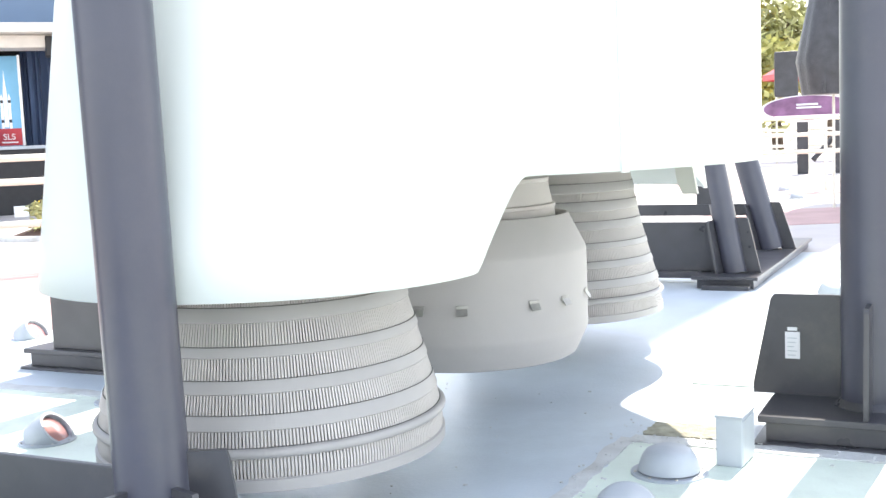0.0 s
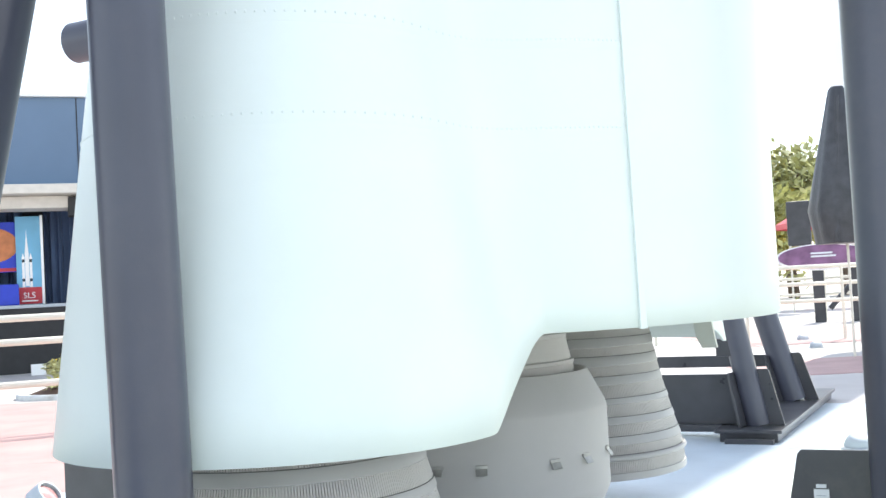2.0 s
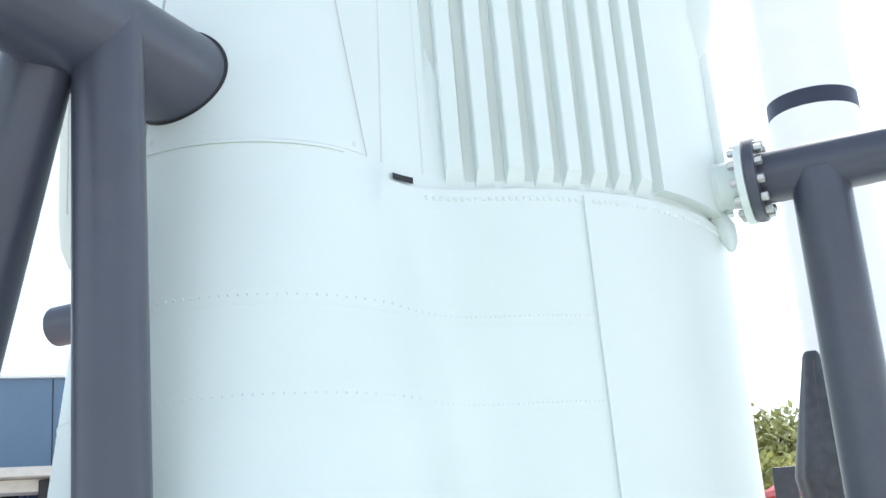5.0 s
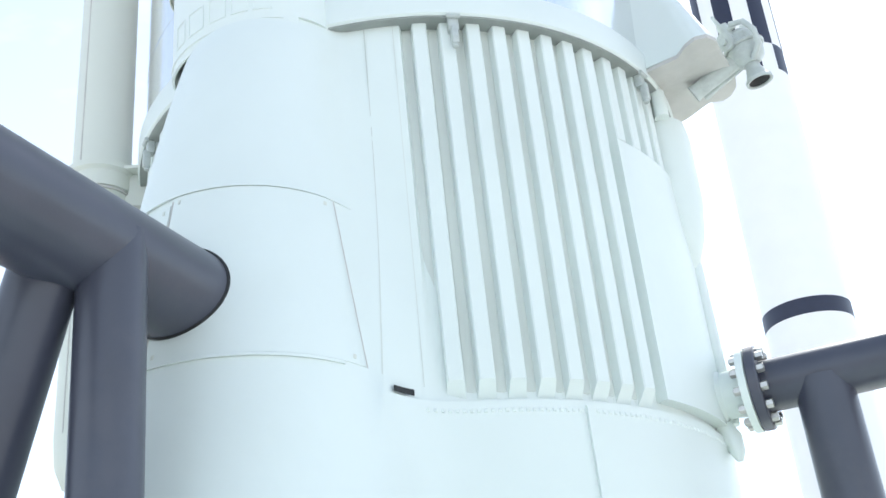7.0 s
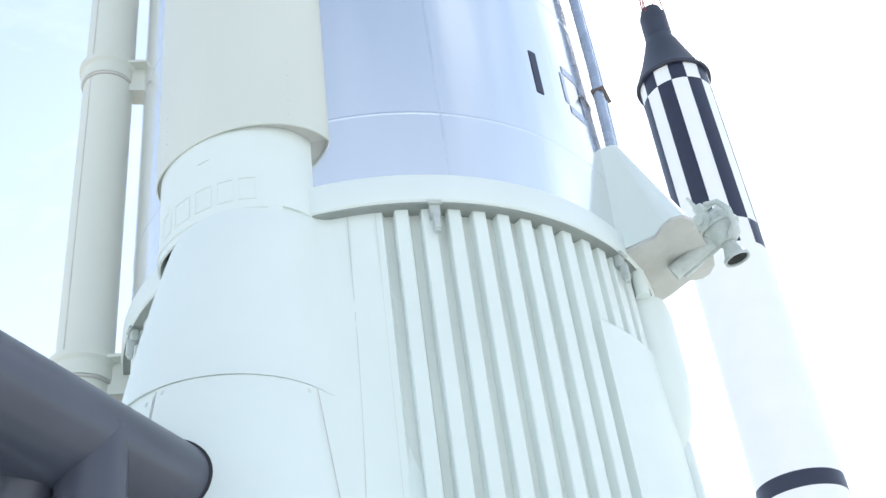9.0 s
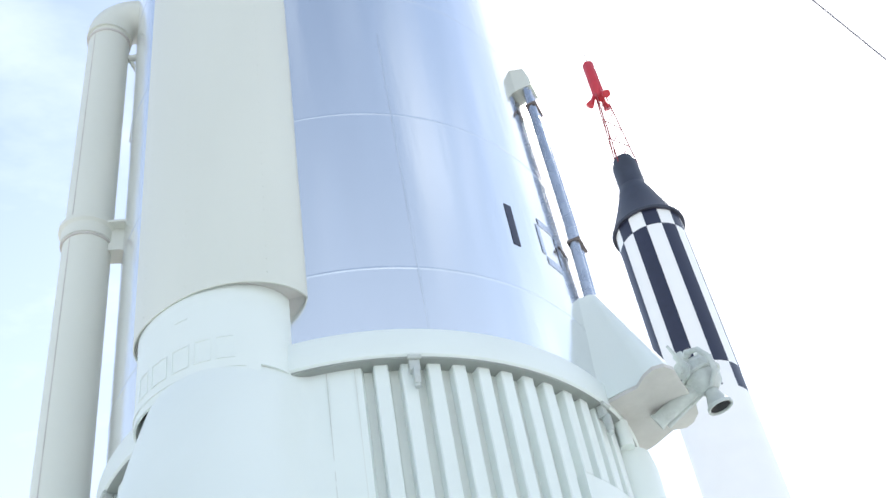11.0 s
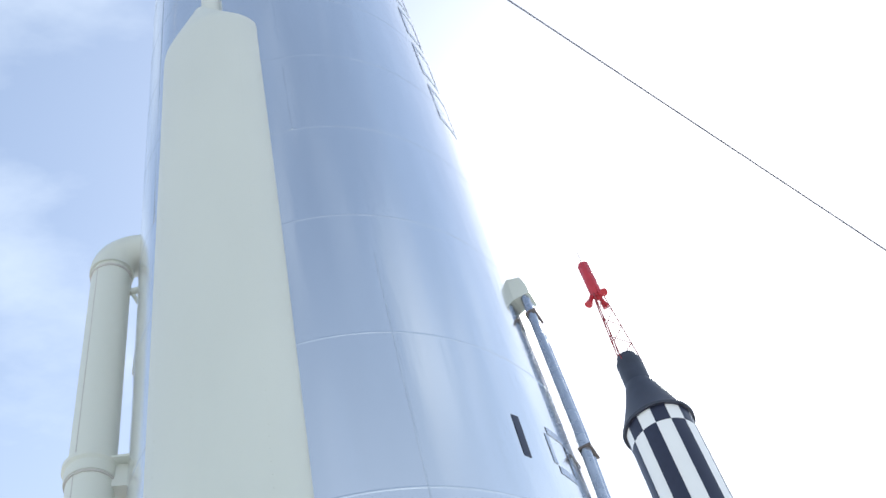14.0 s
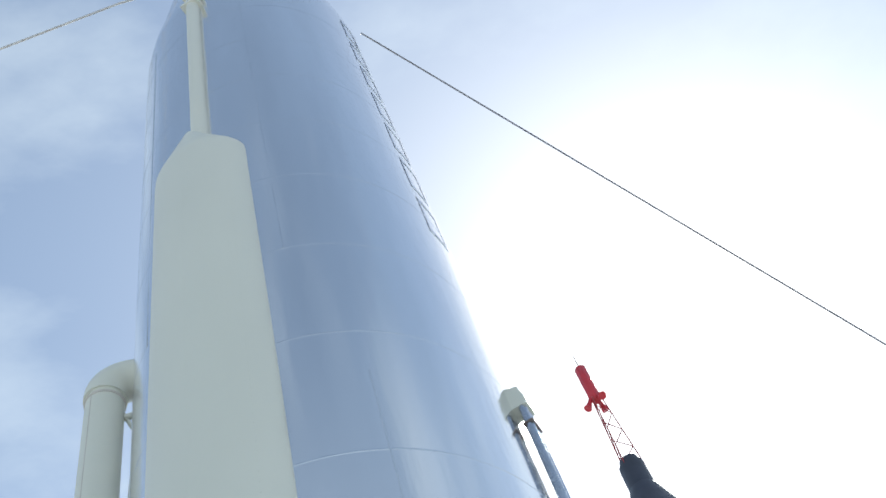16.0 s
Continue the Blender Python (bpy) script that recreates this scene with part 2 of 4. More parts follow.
def plate(points, origin, u, v, thick):
    """A flat plate: an outline in the directions u, v from an origin, with a thickness across."""
    origin, u, v = Vector(origin), Vector(u), Vector(v)
    w = u.cross(v).normalized() * thick / 2
    k = len(points)
    verts = [origin + u * a + v * b - w for a, b in points] + [origin + u * a + v * b + w for a, b in points]
    faces = [tuple(reversed(range(k))), tuple(range(k, 2 * k))] + [(i, (i + 1) % k, k + (i + 1) % k, k + i) for i in range(k)]
    return mesh_of(verts, faces, smooth=False)


def bearing(az, d, z=0.0):
    """The place at a bearing (degrees to the right of +y), a distance and a height."""
    return Vector((d * math.sin(radians(az)), d * math.cos(radians(az)), z))


# ---- the large plan: the rocket's own axes ----
AXIS, TURN = (0.10, 5.67), -25.9
ROCKET = pose(AXIS[0], AXIS[1], 0, 0, 0, TURN)  # +x: towards the flanged arm, -y: the near engine
TO_LOCAL = ROCKET.inverted()


def place(az, d, z):
    return TO_LOCAL @ bearing(az, d, z)


# ---- ground ----
solo("ground", slab([(-900, -900), (900, -900), (900, 900), (-900, 900)], -0.3, 0.0), CONCRETE, Matrix(), "sunlit pale concrete plaza worn and stained", "ground", kind="structure")
pad = thing("pavement", ROCKET, "blue-grey painted concrete launch display pad with pale green bays", "pad", kind="structure")
part("painted_floor", slab([(-4.2, -7.5), (4.2, -7.5), (4.2, 7.2), (-4.2, 7.2)], 0.001, 0.012), PADBLUE, pad, "scuffed blue-grey painted floor")


def ragged(x0, x1, y0, y1, step=0.09, amount=0.012):
    pts, rnd = [], random.Random(int(x0 * 97 + y1 * 31))
    for (ax, ay), (bx, by) in (((x0, y0), (x1, y0)), ((x1, y0), (x1, y1)), ((x1, y1), (x0, y1)), ((x0, y1), (x0, y0))):
        n = max(2, int(math.hypot(bx - ax, by - ay) / step))
        for i in range(n):
            pts.append((ax + (bx - ax) * i / n + rnd.uniform(-amount, amount), ay + (by - ay) * i / n + rnd.uniform(-amount, amount)))
    return pts


for sxn in (-1, 1):
    for y0, y1 in ((-6.8, -0.47), (0.75, 6.5)):
        xs = sorted((sxn * 1.0, sxn * 4.0))
        part("green_bay", slab(ragged(xs[0], xs[1], y0, y1), 0.012, 0.018), PADGREEN, pad, "pale green painted bay")
        part("edge_strip", slab(ragged(xs[0], xs[1], y1 - 0.0, y1 + 0.11), 0.012, 0.024), CURB, pad, "flaking white edge strip")
    xs = sorted((sxn * 0.93, sxn * 1.0))
    part("edge_strip", slab(ragged(xs[0], xs[1], -6.8, -0.4, amount=0.016), 0.012, 0.0205), CURB, pad, "flaking white edge strip")
part("concrete_patch", slab(ragged(1.02, 1.42, -0.34, -0.12, 0.03, 0.012), 0.012, 0.027), PATCH, pad, "bare weathered concrete patch")


def flakes(count, seed):
    rnd = random.Random(seed)
    verts, faces = [], []
    for _ in range(count):
        x, y = (rnd.gauss(0.97, 0.07), rnd.uniform(-3.0, 0.0)) if rnd.random() < 0.45 else (rnd.uniform(0.9, 2.6), rnd.gauss(-0.42, 0.07))
        if rnd.random() < 0.25:
            x, y = rnd.uniform(-0.9, 1.0), rnd.uniform(-2.6, 0.6)
        q, b = rnd.uniform(0.003, 0.009), len(verts)
        a = rnd.uniform(0, 6.28)
        ring = [(x + q * rnd.uniform(0.5, 1.2) * math.cos(a + t), y + q * rnd.uniform(0.5, 1.2) * math.sin(a + t)) for t in (0, 1.3, 2.5, 3.8, 5.0)]
        verts += [(u, v, 0.0245) for u, v in ring] + [(u, v, 0.028) for u, v in ring]
        faces += [tuple(b + 5 + i for i in range(5))] + [(b + i, b + (i + 1) % 5, b + 5 + (i + 1) % 5, b + 5 + i) for i in range(5)]
    return mesh_of(verts, faces, smooth=False)


tagged(part("paint_flake", flakes(260, 5), CURB, pad, "loose pale paint flakes and grit"), kind="stuff")
for az, d, w, h in ((-20.5, 10.5, 3.5, 2.2), (18.7, 17.5, 1.5, 1.4), (18.6, 26.0, 3.0, 3.0), (-22, 15.0, 4.0, 3.5)):
    c = bearing(az, d)
    solo("pavement", slab([(c.x - w, c.y - h), (c.x + w, c.y - h), (c.x + w, c.y + h), (c.x - w, c.y + h)], 0.0, 0.004 + 0.0002 * d), PINK, Matrix(), "faded pink paving area", "paving", kind="structure")

# ---- the rocket ----
rocket = thing("rocket", ROCKET, "tall silver and white display rocket standing on a pad", "rocket")

Z_BOT, Z_NOTCH, Z_LEDGE, Z_TOP = 0.92, 1.24, 2.88, 4.88


def lobe(z):
    """The engine pod's plan at a height: its centre's distance from the axis and its radius."""
    f = min(1.0, max(0.0, (z - 0.92) / (4.76 - 0.92)))
    neck = 0.02 * min(1.0, max(0.0, (z - 4.69) / 0.04))
    return 1.64 - 0.19 * f**3 - 0.05 * f**8, 0.85 - 0.49 * f + 0.04 * f**8 - neck, -0.04 - 0.06 * f**2 * (1 - f**6)


def shell(angle, z, core):
    """The skirt's radius at an angle (degrees, -90 is the near pod) and a height: core and pods, blended."""
    s, r, off = lobe(z)
    k = 0.24 + 0.10 * min(1, max(0, (z - 1.4) / 1.6)) - 0.26 * min(1, max(0, (z - 3.2) / 1.4))
    c, n = math.cos(radians(angle)), math.sin(radians(angle))

    def gap(q):
        x, y = q * c, q * n
        best = q - core
        for px, py in ((off, -s), (-off, s)):
            d = math.hypot(x - px, y - py) - r
            h = max(0.0, k - abs(d - best)) / k
            best = min(d, best) - h * h * k * 0.25
        return best

    lo, hi = core * 0.9, 3.0
    q, step = hi, 0.0
    for _ in range(24):
        step = gap(q)
        if step < 1e-4:
            break
        q -= step
    return q


def hem(angle):
    """The height of the skirt's lower edge."""
    d = min(abs((angle + 90 + 180) % 360 - 180), abs((angle - 90 + 180) % 360 - 180))
    f = min(1.15, max(0.0, (d - 26.4) / 7.3))
    f = f if f < 0.85 else 0.85 + 0.15 * math.sin((f - 0.85) / 0.3 * math.pi / 2)
    low = Z_BOT + (0.10 if 0 < angle < 180 else 0.0)  # the far pod ends a little higher
    return low + (Z_NOTCH - low) * f


def skirt_mesh(n=720):
    low, high = 10, 20
    verts, faces = [], []
    rows = low + 1 + high + 1
    for i in range(n):
        a = 360.0 * i / n
        c, s = math.cos(radians(a)), math.sin(radians(a))
        z0 = hem(a)
        for q in range(low + 1):
            z = z0 + (Z_LEDGE - z0) * q / low
            r = shell(a, z, 1.485)
            verts.append((r * c, r * s, z))
        for q in range(high + 1):
            z = Z_LEDGE + 0.004 + (Z_TOP - Z_LEDGE - 0.004) * q / high
            flare = min(1.0, max(0.0, (z - 3.0) / 1.6)) if 265.0 <= a <= 295.4 else 0.0
            r = shell(a, z, 1.45 - 0.015 * max(0.0, (z - 4.3) / 0.58) + 0.058 * flare)
            verts.append((r * c, r * s, z))
    for i in range(n):
        j = (i + 1) % n
        faces += [(i * rows + q, j * rows + q, j * rows + q + 1, i * rows + q + 1) for q in range(rows - 1)]
    return mesh_of(verts, faces, sharp=40)


skirt = part("skirt", skirt_mesh(), SHELL, rocket, "white painted flared engine skirt with two pods")
skirt.modifiers.new("thickness", "SOLIDIFY").thickness = 0.022


def patch(a0, a1, z0, z1, lift, core, thick=0.004, na=24, nz=16, skew=0.0, flared=0.0):
    """A raised panel that follows the skirt; flared: how much of its flare beside the ribs."""
    verts, faces = [], []
    for off in (lift - thick, lift):
        for i in range(na + 1):
            a = a0 + (a1 - a0) * i / na
            for q in range(nz + 1):
                z = z0 + (z1 - z0) * q / nz
                b = a - abs(skew) * q / nz * (i / na if skew >= 0 else 1)
                r = shell(b, z, core + flared * min(1.0, max(0.0, (z - 3.0) / 1.6))) + off
                verts.append((r * math.cos(radians(b)), r * math.sin(radians(b)), z))
    m = (na + 1) * (nz + 1)
    at = lambda s, i, q: s * m + i * (nz + 1) + q
    for i in range(na):
        for q in range(nz):
            faces.append((at(1, i, q), at(1, i + 1, q), at(1, i + 1, q + 1), at(1, i, q + 1)))
    for i in range(na):
        faces += [(at(0, i, 0), at(0, i + 1, 0), at(1, i + 1, 0), at(1, i, 0)), (at(0, i, nz), at(1, i, nz), at(1, i + 1, nz), at(0, i + 1, nz))]
    for q in range(nz):
        faces += [(at(0, 0, q), at(1, 0, q), at(1, 0, q + 1), at(0, 0, q + 1)), (at(0, na, q), at(0, na, q + 1), at(1, na, q + 1), at(1, na, q))]
    return mesh_of(verts, faces, sharp=40)


# access panels on the near pod, with a fine gap between them
part("access_panel", patch(-92.4, -72.7, 2.95, 3.71, 0.006, 1.45, 0.006, skew=3.5), SHELL, skirt)
part("access_panel", patch(-108.0, -92.8, 2.92, 3.68, 0.006, 1.45, 0.006), SHELL, skirt)
part("panel_gap", patch(-92.70, -92.55, 2.95, 3.70, 0.003, 1.45, 0.003, 1, 16), UNDERSIDE, skirt, "fine dull gap between panels")
part("panel_gap", patch(-72.68, -72.58, 2.95, 3.71, 0.0035, 1.45, 0.003, 1, 16, skew=-3.5), UNDERSIDE, skirt)
for za, zb in ((2.935, 2.947), (3.713, 3.725)):
    part("panel_lip", patch(-108, -74.5, za, zb, 0.012, 1.45, 0.010, 30, 1), SHELL, skirt)
for a, z in ((-91.6, 2.99), (-93.6, 2.98), (-91.6, 3.69), (-93.6, 3.66), (-73.7, 2.99), (-76.8, 3.69)):
    part("panel_latch", patch(a - 0.13, a + 0.13, z - 0.018, z, 0.010, 1.45, 0.004, 1, 1), FAIRING, skirt)


def rivets(z, a0, a1, step, size, core):
    verts, faces = [], []
    a = a0
    while a < a1:
        r = shell(a, z, core)
        c, s = math.cos(radians(a)), math.sin(radians(a))
        base = len(verts)
        for du, dv in ((-1, -1), (1, -1), (1, 1), (-1, 1)):
            verts.append((r * c - s * du * size, r * s + c * du * size, z + dv * size))
        for du, dv in ((-1, -1), (1, -1), (1, 1), (-1, 1)):
            q = r + size * 0.55
            verts.append((q * c - s * du * size * 0.55, q * s + c * du * size * 0.55, z + dv * size * 0.55))
        faces += [(base + i, base + (i + 1) % 4, base + 4 + (i + 1) % 4, base + 4 + i) for i in range(4)] + [tuple(base + 4 + i for i in range(4))]
        a += step
    return mesh_of(verts, faces, smooth=False)


for z in (2.02, 2.36):
    tagged(part("rivet_row", rivets(z, -150, -40, 0.75, 0.0045, 1.485), SHELL, skirt), kind="stuff")
    part("lap_joint", patch(-150, -40, z - 0.035, z - 0.03, 0.0012, 1.485, 0.003, 160, 1), SHELL, skirt)
tagged(part("rivet_row", rivets(2.84, -66, 6, 1.1, 0.009, 1.485), SHELL, skirt), kind="stuff")
part("seam_strip", patch(-40.2, -39.1, 1.235, 2.86, 0.014, 1.485, 0.014, 4, 24, skew=-0.55), SHELL, skirt, "raised vertical seam strip")
# no real opening: a black patch stands for the slot's shadow
part("ledge_slot", patch(-70.1, -67.6, 2.890, 2.916, 0.004, 1.485, 0.003, 6, 2), RUBBER_SHADE, skirt, "slot at the ledge, its shade painted black")

for a in (-71.3, -66.2):
    part("panel_seam", patch(a - 0.07, a + 0.07, 2.95, 4.74, 0.0025, 1.45, 0.003, 1, 24, flared=0.055), STREAKED, skirt, "faint grimy vertical seam")

# corrugated belt: hat-section stringers
belt = part("corrugated_belt", lathe([(1.437, 2.885), (1.437, 2.93)], 180), SHELL, rocket)


def rib_mesh(z0, z1):
    """A hat section with a slanted lower end."""
    h0, h1, d = 0.038, 0.031, 0.056
    xs = [(-h0 - 0.012, 0.0), (-h0 - 0.012, 0.004), (-h0, 0.004), (-h1 - 0.003, d - 0.006), (-h1 + 0.003, d), (h1 - 0.003, d), (h1 + 0.003, d - 0.006), (h0, 0.004), (h0 + 0.012, 0.004), (h0 + 0.012, 0.0)]
    k = len(xs)
    verts = [(1.447 + y, x, z0 + max(0, y - 0.004) * 1.3) for x, y in xs] + [(1.447 + y, x, z1) for x, y in xs]
    faces = [tuple(reversed(range(k))), tuple(range(k, 2 * k))] + [(i, (i + 1) % k, k + (i + 1) % k, k + i) for i in range(k)]
    return mesh_of(verts, faces, smooth=False)


RIB, RIB_SHORT = rib_mesh(2.90, 4.86), rib_mesh(4.20, 4.86)
for me in (RIB, RIB_SHORT):
    me.materials.append(SHELL)
for k in range(8):
    for flip in (1, -1):
        for half in (0, 180):
            a = half - flip * (61.4 - 4.90 * k)
            part("rib", RIB, SHELL, belt, at=pose(0, 0, 0, 0, 0, a))
# strip between two ribs, darker than the shell and streaked lengthwise
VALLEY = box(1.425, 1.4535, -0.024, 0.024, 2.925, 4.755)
VALLEY.materials.append(STREAKED)
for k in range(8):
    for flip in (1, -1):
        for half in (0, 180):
            part("valley_strip", VALLEY, STREAKED, belt, "darker streaked strip between ribs", at=pose(0, 0, 0, 0, 0, half - flip * (61.4 - 4.90 * (k - 0.5))))
for k in range(-4, 5):
    for half in (0, 180):
        part("rib", RIB_SHORT, SHELL, belt, at=pose(0, 0, 0, 0, 0, half + 4.95 * k - 1.9))
for half in (0, 180):
    part("side_panel", patch(half - 23.6, half + 23.6, 2.93, 4.25, 0.06, 1.45, 0.06, 30, 8), SHELL, belt, "smooth curved cover panel")

# ring round the top of the belt
part("clamp_ring", lathe([(1.44, 4.76), (1.547, 4.76), (1.557, 4.77), (1.557, 4.91), (1.548, 4.93), (1.50, 4.935), (1.44, 4.935)], 180, closed=True), SHELL, rocket, "broad white clamp ring")
# thin ring added as the shadow line under the clamp ring, shade in its colour
part("ring_shade", lathe([(1.44, 4.750), (1.545, 4.750), (1.545, 4.759), (1.44, 4.759)], 180, closed=True), SHELL_SHADE, rocket, "thin ring painted as the shade under the clamp ring")
LATCH = join(box(-0.004, 0.05, -0.035, 0.035, -0.07, 0.10), box(0.02, 0.075, -0.022, 0.022, -0.19, -0.05, 0.01), sweep([(0.06, -0.045, 0.03), (0.06, 0.045, 0.03)], 0.016, 10), sweep([(0.045, 0, -0.21), (0.045, 0, -0.15)], 0.02, 10))
LATCH.materials.append(CASTING)
for a in (-55.5, -12.0, 40.0, -128.0):
    part("clamp_latch", LATCH, CASTING, rocket, "cast clamp latch", at=pose(0, 0, 0, 0, 0, a) @ pose(1.51, 0, 4.73) @ Matrix.Scale(0.72, 4))

# tank
def tank_radius(z):
    return float(np.interp(z, [4.885, 7.5, 10.5, 16.8], [1.52, 1.52, 1.545, 1.56]))


tank_profile = [(1.41, 4.6), (1.41, 4.86), (1.52, 4.885), (1.52, 7.5), (1.545, 10.5), (1.56, 16.8), (1.52, 17.4), (1.43, 18.1), (1.29, 19.6), (1.10, 21.5), (0.95, 23.5), (0.95, 24.5), (0.0, 25.6)]
tank = part("tank", lathe(tank_profile, 160), STEEL, rocket, "polished stainless steel propellant tank")
for z in (5.37, 6.63, 7.93, 9.2, 10.5, 11.8, 13.1, 14.4, 15.7):
    r = tank_radius(z)
    part("weld_seam", lathe([(r - 0.0008, z - 0.014), (r + 0.0014, z - 0.004), (r + 0.0014, z + 0.004), (r - 0.0008, z + 0.014)], 160), WELD, tank)
for a, z0, z1 in ((-51.5, 4.9, 7.46), (-120, 9.2, 16.4), (-67, 9.2, 16.4)):
    spans = [(tank_radius(z), z) for z in (z0, (z0 + z1) / 2, z1)]
    part("weld_seam", lathe([(r - 0.005, z) for r, z in spans] + [(r + 0.004, z) for r, z in reversed(spans)], 2, 0, 0, a - 0.22, a + 0.22, closed=True), WELD, tank)


def decal(a0, a1, z0, z1, n=6):
    """A painted mark on the tank."""
    verts, faces = [], []
    low, top = tank_radius(z0) + 0.0035, tank_radius(z1) + 0.0035
    for i in range(n + 1):
        a = radians(a0 + (a1 - a0) * i / n)
        for rr, z in ((low - 0.003, z0), (low, z0), (top, z1), (top - 0.003, z1)):
            verts.append((rr * math.cos(a), rr * math.sin(a), z))
    for i in range(n):
        for q in range(4):
            faces.append((i * 4 + q, i * 4 + 4 + q, i * 4 + 4 + (q + 1) % 4, i * 4 + (q + 1) % 4))
    return mesh_of(verts, faces)


part("painted_mark", decal(-27.0, -25.0, 5.73, 6.06), MARK, tank, "dark painted rectangle")
for a0, a1, z0, z1 in ((-17.2, -15.9, 5.80, 6.04), (-10.0, -8.6, 5.80, 6.04), (-15.9, -10.0, 5.73, 5.79), (-15.9, -10.0, 6.05, 6.11)):
    part("painted_mark", decal(a0, a1, z0, z1), PIPE_STEEL, tank)
z = 10.2
for k in range(7):
    for a0, a1, z0, z1 in ((-4.0, -3.0, z, z + 0.7), (6.0, 7.0, z, z + 0.7), (-3.0, 6.0, z, z + 0.07), (-3.0, 6.0, z + 0.63, z + 0.7)):
        part("painted_mark", decal(a0 - 6, a1 - 6, z0, z1), PIPE_STEEL, tank)
    z += 0.95

# long fairing up the tank over the near pod, and its collar
FAIR_X, FAIR_W, FAIR_D, FAIR_Z = -0.06, 0.495, 0.30, 5.232
COLLAR_X, COLLAR_W, COLLAR_D = -0.085, 0.425, 0.29


def bulge(x, mid, width, depth):
    """How far out a channel on the tank stands at a place across it: boxier on its one side."""
    c = max(-1.0, min(1.0, (x - mid) / width))
    return -(math.sqrt(1.525**2 - x * x) - 0.02) - depth * math.sqrt(1 - c * c) ** (0.5 if c < 0 else 0.85)


def fairing_y(x, depth=FAIR_D, width=FAIR_W):
    return bulge(x, FAIR_X, width, depth)


def collar_band(x0, x1, z0, z1, lift=0.0, n=12, thick=0.012):
    """A strip of the collar's wall, standing proud by lift."""
    verts, faces = [], []
    a0, a1 = (math.acos(max(-1, min(1, (COLLAR_X - x) / COLLAR_W))) for x in (x0, x1))
    for i in range(n + 1):
        x = COLLAR_X - COLLAR_W * math.cos(a0 + (a1 - a0) * i / n)
        y = bulge(x, COLLAR_X, COLLAR_W, COLLAR_D)
        out = Vector((x - COLLAR_X, y + 1.40, 0)).normalized()
        for d, z in ((lift - thick, z0), (lift, z0), (lift, z1), (lift - thick, z1)):
            verts.append((x + out.x * d, y + out.y * d, z))
    for i in range(n):
        faces += [(i * 4 + q, i * 4 + 4 + q, i * 4 + 4 + (q + 1) % 4, i * 4 + (q + 1) % 4) for q in range(4)]
    faces += [(0, 1, 2, 3), tuple(n * 4 + q for q in (3, 2, 1, 0))]
    return mesh_of(verts, faces)


LEFT, RIGHT = COLLAR_X - COLLAR_W, COLLAR_X + COLLAR_W
collar = part("pod_collar", collar_band(LEFT, RIGHT, 4.752, FAIR_Z + 0.015, 0.0, 60), SHELL, rocket, "rounded collar above the engine pod")
part("collar_foot", collar_band(LEFT, 0.27, 4.69, 4.7515, 0.0, 50), SHELL, collar)
part("collar_lip", collar_band(LEFT, 0.22, 4.735, 4.7515, 0.005, 50, 0.005), SHELL, collar)
for x0, x1 in ((-0.375, -0.300), (-0.270, -0.165), (-0.135, -0.035), (-0.010, 0.075), (0.095, 0.178)):
    for a0, a1, z0, z1 in ((x0, x1, 4.79, 4.797), (x0, x1, 4.918, 4.925), (x0, x0 + 0.007, 4.7975, 4.9175), (x1 - 0.007, x1, 4.7975, 4.9175)):
        part("raised_frame", collar_band(a0, a1, z0, z1, 0.004, 5, 0.008), SHELL, collar)
part("raised_frame", collar_band(-0.12, -0.05, 5.09, 5.098, 0.004, 6, 0.008), SHELL, collar)


def fairing_mesh():
    """A smooth rounded channel that hugs the tank and closes to a blunt tip."""
    stations = [(FAIR_Z, 1.0, 1.0), (FAIR_Z + 0.005, 1.0, 1.0), (8.0, 1.0, 1.0), (11.26, 1.0, 1.0), (11.36, 0.985, 0.99), (11.40, 0.94, 0.97), (11.93, 0.22, 0.66), (11.98, 0.16, 0.5)]
    n, verts, faces = 40, [], []
    for z, wf, df in stations:
        for i in range(n + 1):
            x = FAIR_X - FAIR_W * wf * math.cos(math.pi * i / n)
            verts.append((x, fairing_y(x, FAIR_D * df, FAIR_W * wf), z))
    for q in range(len(stations) - 1):
        for i in range(n):
            faces.append((q * (n + 1) + i, q * (n + 1) + i + 1, (q + 1) * (n + 1) + i + 1, (q + 1) * (n + 1) + i))
    faces.append(tuple((len(stations) - 1) * (n + 1) + i for i in range(n + 1)))
    return mesh_of(verts, faces, sharp=30)


fairing = part("tank_fairing", fairing_mesh(), FAIRING, rocket, "long pale olive fairing along the tank")
rim = [FAIR_X - 0.483 * math.cos(math.pi * i / 32) for i in range(33)]
# plate added across the hollow end, the shade inside put into its colour
part("end_plate", plate([(-0.53, -1.40)] + [(x, fairing_y(x, 0.285, 0.485)) for x in rim] + [(0.41, -1.40)], (0, 0, FAIR_Z + 0.022), (1, 0, 0), (0, 1, 0), 0.01), UNDERSIDE, fairing, "dull plate added across the hollow fairing end")
fairing.modifiers.new("thickness", "SOLIDIFY").thickness = 0.008


def fairing_rivets(x, z0, z1, step=0.09, size=0.0028):
    y = fairing_y(x)
    verts, faces = [], []
    for k in range(int((z1 - z0) / step)):
        z, b = z0 + step * k, len(verts)
        for d, f in ((0.004, 1.0), (-0.004, 0.5)):
            verts += [(x + u * size * f, y + d, z + v * size * f) for u, v in ((-1, -1), (1, -1), (1, 1), (-1, 1))]
        faces += [(b + i, b + (i + 1) % 4, b + 4 + (i + 1) % 4, b + 4 + i) for i in range(4)] + [(b + 4, b + 5, b + 6, b + 7)]
    return mesh_of(verts, faces, smooth=False)


